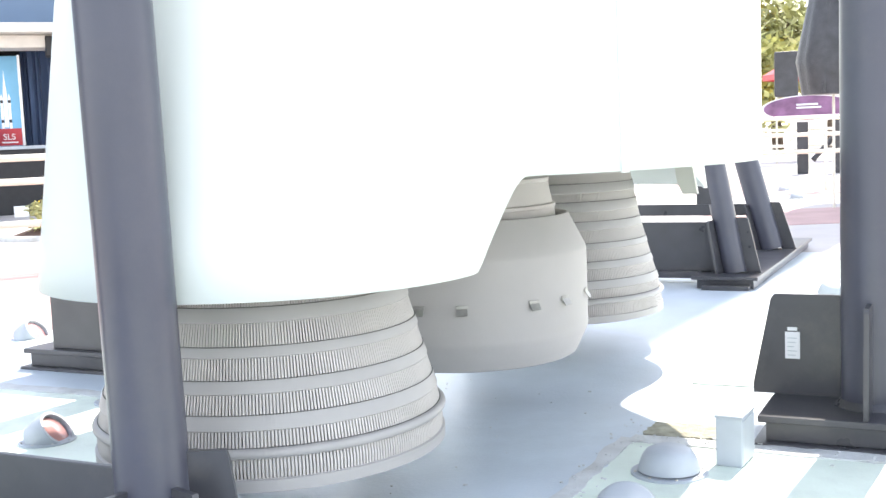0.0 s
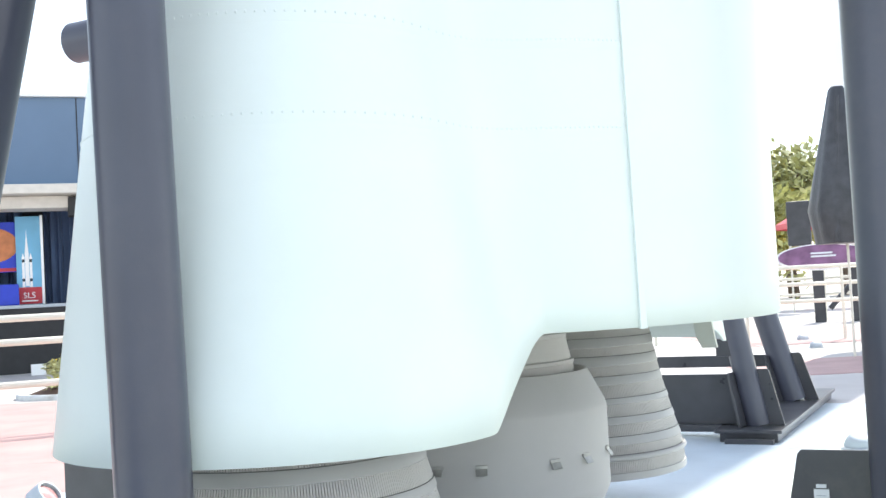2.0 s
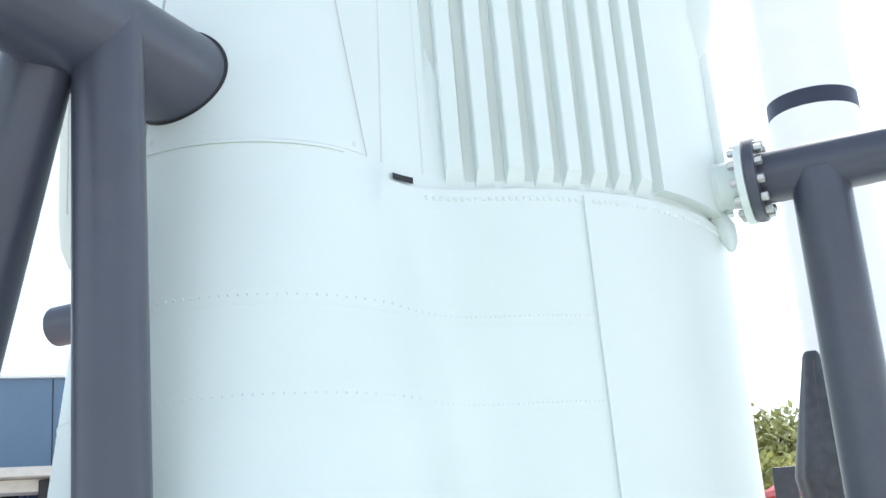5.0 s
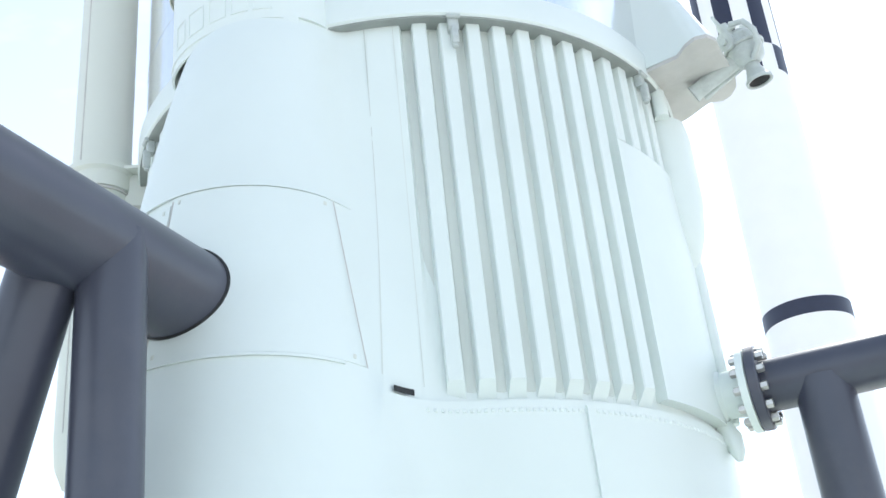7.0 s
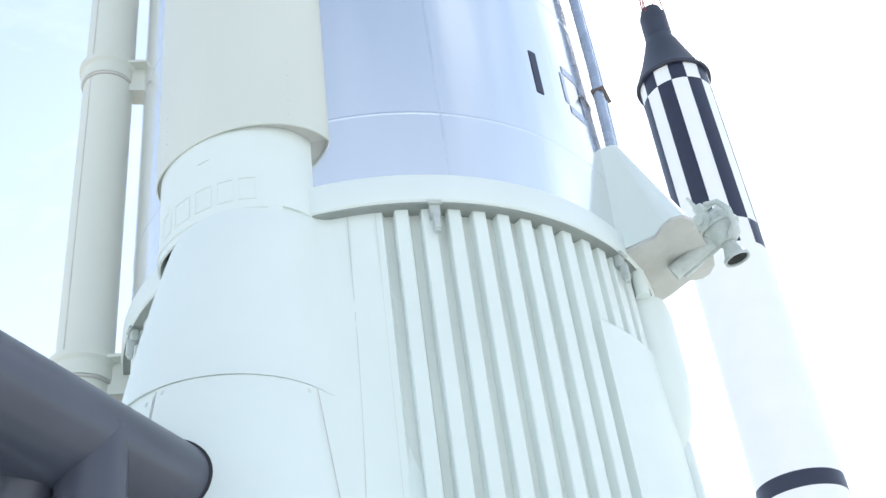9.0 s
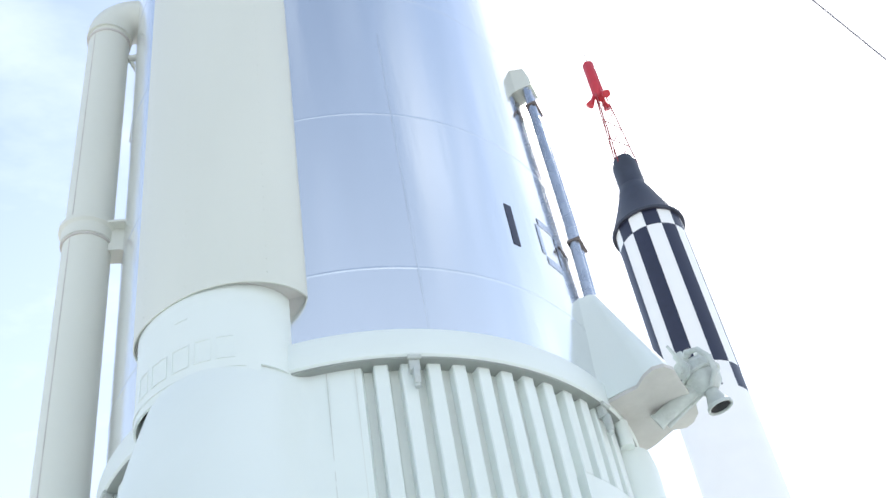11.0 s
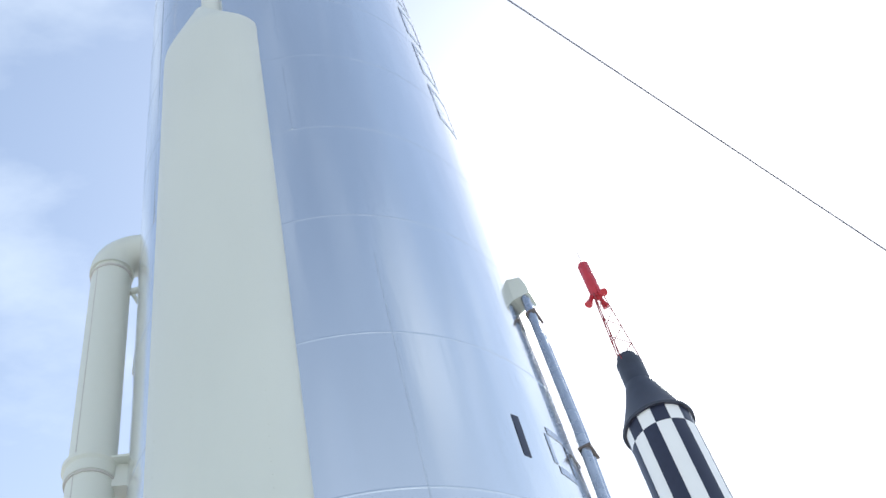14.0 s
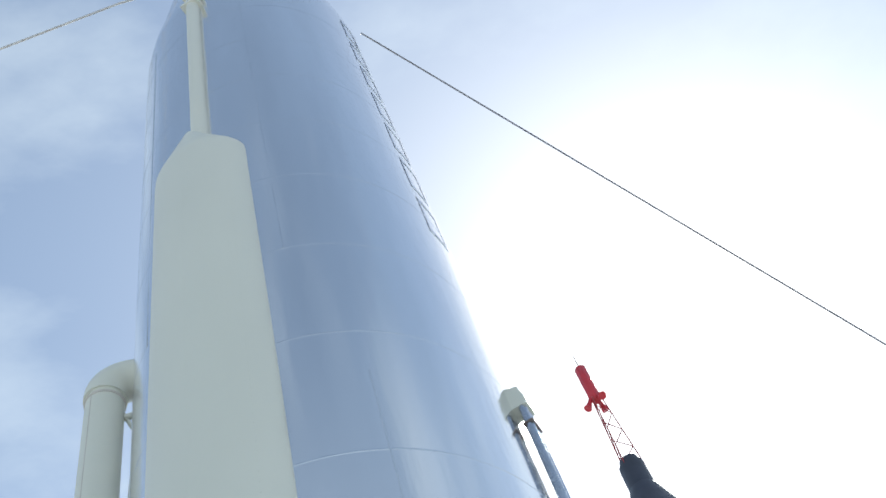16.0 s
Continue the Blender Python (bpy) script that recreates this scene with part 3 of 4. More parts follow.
for x in (-0.36, -0.06, 0.33):
    tagged(part("rivet_row", fairing_rivets(x, 5.30, 11.1), FAIRING, fairing), kind="stuff")
part("conduit", sweep([(0, -1.56, 11.7), (0, -1.585, 12.0), (0, -1.595, 16.8), (0, -1.48, 18.0), (0, -1.2, 21.0)], 0.085, 20), FAIRING, rocket, "narrow pale conduit along the tank")
for z in (16.4, 16.9):
    part("conduit_clip", box(-0.13, 0.13, -1.69, -1.46, z, z + 0.07), FAIRING, rocket)

# propellant line with elbow
LX = place(-16.88, 5.72, 0)
lx, ly = LX.x, LX.y
to_axis = Vector((-lx, -ly, 0)).normalized()
line = part("propellant_line", sweep([(lx, ly, 3.0), (lx, ly, 3.05), (lx, ly, 3.15), (lx, ly, 3.3), (lx, ly, 9.55)], [0.05, 0.11, 0.15, 0.163, 0.163], 32), FAIRING, rocket, "thick pale propellant line beside the tank")
bend = [Vector((lx, ly, 9.55)) + to_axis * (0.24 - 0.24 * math.cos(radians(t))) + Vector((0, 0, 0.24 * math.sin(radians(t)))) for t in range(0, 91, 10)]
part("elbow", sweep([(lx, ly, 9.50)] + bend + [bend[-1] + to_axis * 0.2], [0.182] * (len(bend) + 2), 32), FAIRING, line, "rounded elbow into the tank")
part("joint_ring", lathe([(0.16, 9.43), (0.172, 9.432), (0.172, 9.452), (0.16, 9.455)], 40, lx, ly, closed=True), UNDERSIDE, line, "dull joint below the elbow")
for z in (4.83, 7.18):
    ring = part("collar", lathe([(0.163, z - 0.12), (0.18, z - 0.115), (0.18, z - 0.02), (0.20, z), (0.20, z + 0.035), (0.163, z + 0.05)], 40, lx, ly), FAIRING, line)
    # dull ring added to draw the dark gap below the collar
    part("gasket", lathe([(0.16, z - 0.135), (0.175, z - 0.135), (0.175, z - 0.121), (0.16, z - 0.121)], 40, lx, ly, closed=True), UNDERSIDE, ring, "dull ring set in the gap below the collar")
    mid = Vector((lx, ly, z - 0.06)) + to_axis * 0.22
    part("bracket", plate([(0.05, -0.13), (0.42, -0.16), (0.42, 0.16), (0.05, 0.13)], (lx, ly, z + 0.01), to_axis, to_axis.cross(Vector((0, 0, 1))), 0.02), FAIRING, line)
    part("bracket", plate([(0.1, -0.2), (0.38, -0.2), (0.38, 0.0), (0.1, 0.0)], (lx, ly, z), to_axis, (0, 0, 1), 0.14), FAIRING, line)
part("elbow_flange", sweep([bend[-1] + to_axis * 0.085, bend[-1] + to_axis * 0.097], 0.19, 32), RUBBER_SHADE, line, "thin black flange joint")
ahead = Vector((lx - 2.39, ly + 5.14, 0)).normalized()
out = (Vector((-ahead.y, ahead.x, 0)) * 0.72 - ahead * 0.69) * 0.163
for z0, z1 in ((3.3, 4.70), (4.89, 7.05), (7.24, 9.42)):
    part("pipe_seam", sweep([(lx + out.x, ly + out.y, z0), (lx + out.x, ly + out.y, z1)], 0.0045, 6), UNDERSIDE, line, "dull vertical pipe seam")
side = to_axis.cross(Vector((0, 0, 1)))
base = Vector((lx, ly, 0))
part("strut", sweep([base + to_axis * 0.12 - side * 0.02 + Vector((0, 0, 9.42)), base + to_axis * 0.26 - side * 0.02 + Vector((0, 0, 9.05)), base + to_axis * 0.24 + Vector((0, 0, 8.2))], 0.018, 8), FAIRING, line)
part("strut", sweep([base + to_axis * 0.16 + Vector((0, 0, 9.25)), base + to_axis * 0.28 + Vector((0, 0, 9.3))], 0.03, 8), FAIRING, line)

# twin steel lines with their cap, and the wedge fairing of the small engine
conduits = part("steel_line", sweep([(1.57, -0.08, 5.55), (1.59, -0.08, 6.3), (1.59, -0.08, 7.70)], 0.032, 16), PIPE_STEEL, rocket, "dark steel line beside the tank")
part("steel_line", sweep([(1.57, 0.0, 5.55), (1.59, 0.0, 6.3), (1.59, 0.0, 7.70)], 0.032, 16), PIPE_STEEL, rocket, "dark steel line beside the tank")
part("line_cap", plate([(1.49, 7.65), (1.640, 7.65), (1.640, 7.72), (1.615, 7.85), (1.49, 7.91)], (0, -0.04, 0), (1, 0, 0), (0, 0, 1), 0.15), FAIRING, conduits, "pale wedge cap")
for z in (6.1, 7.45):
    part("line_clamp", box(1.545, 1.632, -0.12, 0.042, z, z + 0.016, 0.004), RUST, conduits)


def wedge_mesh():
    """A flat side, a crease and a rounded nose, drawn out to a narrow top."""
    low = [(1.45, -0.26), (1.735, -0.30), (1.79, -0.36), (1.85, -0.395), (1.905, -0.385), (1.935, -0.33), (1.938, -0.25), (1.92, -0.1), (1.88, 0.08), (1.7, 0.2), (1.45, 0.25)]
    top = [(1.48, -0.13), (1.605, -0.125), (1.615, -0.12), (1.628, -0.11), (1.64, -0.10), (1.648, -0.08), (1.65, -0.05), (1.648, 0.0), (1.64, 0.05), (1.6, 0.09), (1.48, 0.1)]
    k, verts, faces = len(low), [], []
    for f in (0.0, 0.02, 0.35, 0.7, 0.98, 1.0):
        verts += [(a[0] + (b[0] - a[0]) * f, a[1] + (b[1] - a[1]) * f, 4.815 + 0.83 * f) for a, b in zip(low, top)]
    for q in range(5):
        faces += [(q * k + i, q * k + i + 1, q * k + k + i + 1, q * k + k + i) for i in range(k - 1)]
    faces += [tuple(range(k)), tuple(5 * k + i for i in range(k))]
    return mesh_of([(x - 0.025, y, z) for x, y, z in verts], faces, sharp=48)


wedge = part("wedge_fairing", wedge_mesh(), SHELL, rocket, "pale wedge fairing beside the tank")
outline = [(1.46, -0.25), (1.735, -0.305), (1.79, -0.37), (1.85, -0.405), (1.91, -0.395), (1.945, -0.335), (1.945, -0.23), (1.955, -0.1), (1.962, 0.03), (1.945, 0.13), (1.90, 0.2), (1.85, 0.225), (1.78, 0.2), (1.65, 0.28), (1.46, 0.36)]
# the underside's shade is put into this plate's tan colour
part("bottom_plate", plate(outline, (-0.028, 0, 4.80), (1, 0, 0), (0, 1, 0), 0.022), UNDERSIDE, wedge, "scalloped underside plate in a tan that holds its shade")
vern = part("vernier_engine", lathe([(0.0, 0.13), (0.07, 0.13), (0.075, 0.115), (0.10, 0.095), (0.118, 0.03), (0.118, -0.03), (0.105, -0.08), (0.06, -0.12), (0.0, -0.12)], 32), CASTING, rocket, "small grey cast steering engine", at=pose(2.02, -0.05, 4.878, 8, -9, 0) @ Matrix.Scale(0.80, 4))
part("trunnion", join(sweep([(-0.40, 0, -0.13), (-0.02, 0, -0.03)], 0.056, 24), sweep([(-0.36, 0.05, -0.17), (-0.06, 0.05, -0.08)], 0.022, 12)), CASTING, vern)
part("trunnion_cap", sweep([(-0.415, 0, -0.134), (-0.40, 0, -0.13)], 0.062, 24), CASTING, vern)
part("engine_bell", lathe([(0.045, -0.10), (0.05, -0.15), (0.075, -0.22), (0.088, -0.235), (0.088, -0.258), (0.076, -0.256), (0.045, -0.16)], 36), CASTING, vern)
# black cone closes the throat in place of the shade inside
part("bell_throat", lathe([(0.0, -0.20), (0.07, -0.248)], 24), RUBBER_SHADE, vern, "black cone painted as the shade in the bell")
part("ring_manifold", lathe([(0.125 + 0.014 * math.cos(t), 0.015 + 0.014 * math.sin(t)) for t in [2 * math.pi * i / 10 for i in range(10)]], 36, closed=True), CASTING, vern)
part("feed_pipe", sweep([(-0.02, -0.11, 0.16), (0.06, -0.15, 0.12), (0.10, -0.155, 0.03), (0.09, -0.14, -0.07), (0.02, -0.09, -0.13)], 0.020, 12), CASTING, vern)
part("flange_disc", sweep([(-0.10, -0.13, 0.05), (-0.085, -0.10, 0.055)], 0.062, 24), CASTING, vern)
part("flange_hub", sweep([(-0.112, -0.155, 0.047), (-0.10, -0.13, 0.05)], 0.025, 16), CASTING, vern)
part("valve", join(sweep([(-0.05, -0.05, 0.1), (-0.07, -0.06, 0.2)], 0.038, 14), sweep([(0.04, 0.02, 0.1), (0.06, 0.02, 0.17)], 0.03, 14), sweep([(-0.09, -0.03, 0.16), (0.0, -0.11, 0.14)], 0.02, 10)), CASTING, vern)
part("valve_stem", sweep([(-0.08, -0.06, 0.2), (-0.10, -0.07, 0.29)], [0.016, 0.010], 10), CASTING, vern)
# rounded blister below the small engine and small drum
part("side_blister", lathe([(0.0, 3.72), (0.06, 3.78), (0.12, 3.95), (0.15, 4.15), (0.155, 4.52), (0.14, 4.62), (0.0, 4.64)], 32, 1.47, 0.05), SHELL, rocket, "rounded blister fairing")
part("side_drum", sweep([(1.53, -0.10, 4.60), (1.53, -0.10, 4.76)], 0.04, 18), SHELL, rocket)
part("side_pipe", sweep([(1.52, 0.06, 2.95), (1.51, 0.06, 3.8)], 0.035, 14), SHELL, rocket)
part("drip_spout", sweep([(1.48, 0.02, 2.92), (1.515, 0.0, 2.87), (1.53, -0.01, 2.80), (1.53, -0.01, 2.76)], [0.055, 0.05, 0.035, 0.015], 14), SHELL, rocket)


# engine bells: fine tubes between smooth bands
RIBBED = [(0.300, 0.366), (0.402, 0.456), (0.507, 0.573), (0.618, 0.690), (0.727, 0.804), (0.856, 0.915), (0.975, 1.028), (1.085, 1.14)]


def bell_radius(z):
    pts = [(0.25, 0.655), (0.33, 0.659), (0.434, 0.645), (0.517, 0.621), (0.633, 0.588), (0.745, 0.560), (0.81, 0.541), (0.95, 0.512), (1.12, 0.482), (1.5, 0.39), (1.9, 0.28)]
    return float(np.interp(z, [p[0] for p in pts], [p[1] for p in pts]))


def bell_tubes(n=340):
    zs = [0.27, 0.33, 0.40, 0.47, 0.54, 0.60, 0.67, 0.74, 0.81, 0.88, 0.95, 1.02, 1.10, 1.18, 1.26, 1.5, 1.9]
    verts, faces = [], []
    for z in zs:
        r = bell_radius(z)
        for i in range(4 * n):
            a = 2 * math.pi * (i // 4 + (0.0, 0.05, 0.37, 0.42)[i % 4]) / n
            q = r - (0.016 if i % 4 in (1, 2) else 0.0)
            verts.append((q * math.cos(a), q * math.sin(a), z))
    for k in range(len(zs) - 1):
        for i in range(4 * n):
            j = (i + 1) % (4 * n)
            faces.append((k * 4 * n + i, k * 4 * n + j, (k + 1) * 4 * n + j, (k + 1) * 4 * n + i))
    me = mesh_of(verts, faces, smooth=False)
    return me


def strap(z0, z1, lift=0.004):
    r0, r1 = bell_radius(z0), bell_radius(z1)
    return lathe([(r0 - 0.012, z0), (r0 + lift - 0.003, z0), (r0 + lift, z0 + 0.004), (r1 + lift, z1 - 0.004), (r1 + lift - 0.003, z1), (r1 - 0.012, z1)], 120)


TUBES = bell_tubes()
TUBES.materials.append(NOZZLE)
STRAPS = [strap(a[1], b[0]) for a, b in zip(RIBBED[:-1], RIBBED[1:])] + [strap(1.14, 1.22)]
SEAMS = [lathe([(bell_radius(a[0]) + 0.001, a[0] - 0.0015), (bell_radius(a[0]) + 0.0045, a[0]), (bell_radius(a[0]) + 0.001, a[0] + 0.002)], 120) for a in RIBBED[1:]]
LIP = lathe([(0.60, 0.255), (0.652, 0.252), (0.667, 0.257), (0.667, 0.296), (0.655, 0.300)], 120)
HOOP = lathe([(0.654 + 0.019 * math.cos(t), 0.384 + 0.018 * math.sin(t)) for t in [2 * math.pi * i / 14 for i in range(14)]], 120, closed=True)
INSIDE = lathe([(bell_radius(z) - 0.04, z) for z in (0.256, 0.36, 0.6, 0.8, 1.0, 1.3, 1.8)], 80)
for me, mm in [(s, NOZZLE_BAND) for s in STRAPS] + [(s, NOZZLE_DARK) for s in SEAMS] + [(LIP, NOZZLE_BAND), (HOOP, NOZZLE_BAND), (INSIDE, NOZZLE_DARK)]:
    me.materials.append(mm)
for y, words in ((-1.64, "grey tube-walled booster engine bell"), (1.64, "grey tube-walled booster engine bell")):
    bell = part("engine_bell", TUBES, NOZZLE, rocket, words, at=pose(-0.08, y, 0))
    for me in STRAPS:
        part("smooth_band", me, NOZZLE_BAND, bell)
    for me in SEAMS:
        part("band_seam", me, NOZZLE_DARK, bell)
    part("lip", LIP, NOZZLE_BAND, bell)
    part("hoop", HOOP, NOZZLE_BAND, bell, "round stiffening hoop")
    part("inner_wall", INSIDE, NOZZLE_DARK, bell)

# middle engine: smooth grey shroud
shroud = part("engine_shroud", lathe([(0.0, 0.31), (0.50, 0.30), (0.56, 0.297), (0.57, 0.303), (0.624, 0.415), (0.628, 0.43), (0.63, 0.44), (0.63, 0.815), (0.627, 0.828), (0.62, 0.845), (0.55, 0.985), (0.543, 1.0), (0.53, 1.0), (0.52, 0.95), (0.44, 0.93)], 120, sharp=14), SHROUD, rocket, "smooth grey cylindrical engine shroud")
part("upper_bell", lathe([(0.485, 0.92), (0.475, 1.03), (0.48, 1.035), (0.48, 1.05), (0.465, 1.055), (0.445, 1.16), (0.45, 1.165), (0.45, 1.18), (0.43, 1.19), (0.39, 1.34), (0.32, 1.55)], 100), NOZZLE, shroud, "grey upper part of the middle bell")
part("rim_gap", lathe([(0.475, 0.975), (0.527, 0.965)], 100), NOZZLE_DARK, shroud)
TAB = join(plate([(-0.032, 0), (0.032, 0), (0.032, 0.05), (-0.032, 0.05)], (0.662, 0, 0.575), (0, 1, 0), (-0.55, 0, 0.83), 0.006), box(0.620, 0.640, -0.034, 0.034, 0.608, 0.632, 0.003))
TAB.transform(Matrix.Translation((0.63, 0, 0.6)) @ Matrix.Scale(0.8, 4) @ Matrix.Translation((-0.63, 0, -0.6)))
TAB.materials.append(TAB_STEEL)
for a in (-112, -85.0, -66.5, -34.5, -16, 7, 40, 95, 150, 200):
    part("mount_tab", TAB, TAB_STEEL, shroud, at=pose(0, 0, 0, 0, 0, a))
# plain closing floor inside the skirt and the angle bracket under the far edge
# the bulkhead's colour holds the shade inside the skirt
part("bulkhead", lathe([(0.0, 1.75), (1.43, 1.75)], 64), SHELL_SHADE, rocket, "bulkhead inside the skirt, painted dark as shade")
part("hanging_bracket", plate([(-0.013, 0), (0.080, 0), (0.088, -0.06), (0.113, -0.205), (0.038, -0.205), (0.009, -0.15), (0.0, -0.08)], (0.971, 0.572, 1.262), (1, 0, 0), (0, 0, 1), 0.03), FAIRING, rocket, "pale green angle bracket")


# ---- supports ----
def gusset(origin, u, width, height, thick=0.022):
    return plate([(0, 0), (width, 0), (width, 0.05), (width * 0.80, height - 0.02), (width * 0.76, height), (0, height)], origin, u, (0, 0, 1), thick)


def foot(parent, cx, cy, x0, x1, half, post_r, spread, back=0.0):
    """A channel base with its gusset plates round a post."""
    part("base_plate", box(x0, x1, cy - half, cy + half, 0.115, 0.145, 0.004), PLATE, parent, "dark grey base plate")
    part("base_channel", box(x0 + 0.03, x1 - 0.03, cy - half + 0.03, cy + half - 0.03, 0.03, 0.1135, 0.004), PLATE, parent)
    part("bottom_flange", box(x0 - 0.02, x1 + 0.02, cy - half - 0.02, cy + half + 0.02, 0.008, 0.0295, 0.004), PLATE, parent)
    for u in ((1, 0, 0), (-1, 0, 0), (0, 1, 0), (0, -1, 0)):
        o = Vector((cx, cy, 0.145)) + Vector(u) * (post_r - 0.01) + Vector((0, back if u[0] else 0, 0))
        w = spread if u[0] else half - post_r - 0.01
        part("gusset", gusset(o, u, w, 0.47), PLATE, parent, "dark gusset plate")
    bead = lathe([(post_r, 0.175), (post_r + 0.022, 0.15), (post_r + 0.024, 0.145)], 32, cx, cy)
    part("weld_bead", bead, PLATE, parent)


ZARM = 3.08
right = thing("support_frame", ROCKET, "dark grey steel pipe support bolted to the rocket", "support", "rocket supports")
part("arm", sweep([(1.70, 0, ZARM), (4.3, 0, ZARM)], 0.122, 40), POLE, right)
part("post", sweep([(1.97, 0, 0.14), (1.97, 0, ZARM - 0.03)], 0.132, 40), POLE, right)
flange = part("flange", lathe([(0.122, 0.0), (0.195, 0.0), (0.20, 0.006), (0.20, 0.045), (0.195, 0.05), (0.122, 0.05)], 48), POLE, right, "dark bolted flange", at=pose(1.665, 0, ZARM, 0, 90, 0))
BOLT_ME = join(sweep([(0, 0, -0.075), (0, 0, 0.085)], 0.012, 8), lathe([(0.0, 0.085), (0.022, 0.083), (0.022, 0.052), (0.0, 0.05)], 6), lathe([(0.0, -0.07), (0.021, -0.07), (0.021, -0.042), (0.0, -0.04)], 6))
BOLT_ME.materials.append(BOLT)
for k in range(12):
    part("bolt", BOLT_ME, BOLT, flange, at=pose(0.165 * math.cos(radians(30 * k + 15)), 0.165 * math.sin(radians(30 * k + 15)), 0))
part("white_flange", lathe([(0.0, -0.002), (0.19, -0.002), (0.20, -0.006), (0.20, -0.04), (0.12, -0.05), (0.11, -0.14), (0.16, -0.2), (0.0, -0.2)], 48), SHELL, rocket, "white mating flange on the skirt", at=pose(1.665, 0, ZARM, 0, 90, 0))
foot(right, 1.97, 0.0, 1.53, 3.3, 0.335, 0.132, 0.41, 0.11)
placard = part("placard", join(plate([(-0.033, -0.075), (0.033, -0.075), (0.033, 0.05), (-0.033, 0.05)], (1.617, 0.094, 0.390), (1, 0, 0), (0, 0, 1), 0.006), plate([(-0.022, 0.056), (0.022, 0.056), (0.022, 0.072), (-0.022, 0.072)], (1.617, 0.094, 0.390), (1, 0, 0), (0, 0, 1), 0.006)), LABELW, right, "small white notice plate")
for k in range(5):
    part("print_bar", plate([(-0.022, 0), (0.02 - 0.006 * (k % 3), 0), (0.02 - 0.006 * (k % 3), 0.003), (-0.022, 0.003)], (1.617, 0.0895, 0.41 - 0.02 * k), (1, 0, 0), (0, 0, 1), 0.002), LIGHTGREY, placard)

ZN = 3.24
near = thing("support_frame", ROCKET, "dark grey steel pipe support frame entering the engine pod", "support", "rocket supports")
part("arm", sweep([(0, -1.75, ZN), (0, -5.0, ZN)], 0.188, 48), POLE, near)


def arm_gasket():
    n, verts, faces = 48, [], []
    for r, off in ((0.186, -0.004), (0.197, -0.004), (0.197, 0.009), (0.186, 0.013)):
        for i in range(n):
            a = 2 * math.pi * i / n
            x, z = r * math.cos(a), ZN + r * math.sin(a)
            s, q, mid = lobe(z)
            verts.append((x, -(s + math.sqrt(max(0.0, q * q - (x - mid) ** 2))) - off, z))
    for k in range(3):
        for i in range(n):
            faces.append((k * n + i, k * n + (i + 1) % n, (k + 1) * n + (i + 1) % n, (k + 1) * n + i))
    return mesh_of(verts, faces)


part("gasket", arm_gasket(), RUBBER_SHADE, near, "black rubber seal")
p_low, p_top = place(-15.47, 3.45, 0.14), place(-16.2, 3.45, ZN + 0.02)
part("post", sweep([p_low, p_top], 0.115, 40), POLE, near)
b_top = Vector((-0.07, -2.70, ZN))
part("brace", sweep([b_top, Vector((-1.02, -2.70, 0.12))], 0.118, 40), POLE, near)
part("base_beam", box(-1.9, 0.25, -2.78, -2.45, 0.115, 0.145, 0.004), PLATE, near, "dark base beam")
part("upright_web", box(-1.9, 0.0, -2.60, -2.575, 0.147, 0.43, 0.004), PLATE, near)
part("base_channel", box(-1.86, 0.2, -2.74, -2.5, 0.012, 0.113, 0.004), PLATE, near)
for u, w in (((0.9, 0.44, 0), 0.17), ((0.95, -0.3, 0), 0.16), ((-0.1, -0.98, 0), 0.14)):
    part("gusset", gusset(Vector((p_low.x, p_low.y, 0.145)) + Vector(u) * 0.10, u, w, 0.33 if w > 0.165 else 0.24), PLATE, near)

left = thing("support_frame", ROCKET, "dark grey steel pipe support on the rocket's far side", "support", "rocket supports")
part("arm", sweep([(-1.5, 0, ZARM), (-2.64, 0, ZARM)], 0.125, 36), POLE, left)
part("post", sweep([(-1.97, 0, 0.14), (-1.97, 0, ZARM)], 0.132, 36), POLE, left)
foot(left, -1.97, 0.27, -3.20, -1.5, 0.22, 0.132, 0.45)
part("side_web", box(-2.99, -2.05, 0.105, 0.13, 0.147, 0.80, 0.004), PLATE, left, "dark upright web plate")

far = thing("support_frame", pose(2.565, 9.46, 0, 0, 0, TURN), "dark grey leaning pipe legs on a long base beam", "support", "rocket supports")
part("base_beam", box(-0.40, 0.16, -0.19, 3.2, 0.09, 0.12, 0.004), PLATE, far, "dark channel base beam")
part("base_channel", box(-0.36, 0.12, -0.15, 3.2, 0.012, 0.088, 0.004), PLATE, far)
part("foot_block", box(-0.30, 0.10, -0.26, -0.195, 0.008, 0.05, 0.004), PLATE, far)
for y, r, lean in ((0.14, 0.104, -0.185), (2.05, 0.122, -0.27)):
    part("leg", sweep([(-0.09, y, 0.12), (-0.09 + lean * 3.1, y, 3.22)], r, 28), POLE, far)
    low, top = (0, 0.435) if y < 1 else (0.34, 0.46)  # a full web in front, a high tie beam behind
    part("web_plate", join(plate([(0, low), (2.6, low), (2.6, top), (0.1, top), (0, top - 0.04)], (-0.19, y + 0.08, 0.12), (-1, 0, 0), (0, 0, 1), 0.03), box(-2.75, -0.3, y - 0.02, y + 0.2, 0.06, 0.12, 0.004)), PLATE, far, "dark upright web")
    for o, u, w, h in (((r - 0.02, 0.0), (1, 0, 0), 0.14, 0.48), ((-0.09, -0.05), (-0.25, -0.97, 0), 0.13, 0.46), ((0.0, r - 0.02), (0, 1, 0), 0.36, 0.46)):
        part("gusset", plate([(0, 0), (w, 0), (w, 0.03), (w * 0.86, h - 0.02), (w * 0.78, h), (0, h)], (-0.09 + o[0], y + o[1], 0.122), u, (lean, 0, 1), 0.022), PLATE, far, "dark leaning gusset plate")
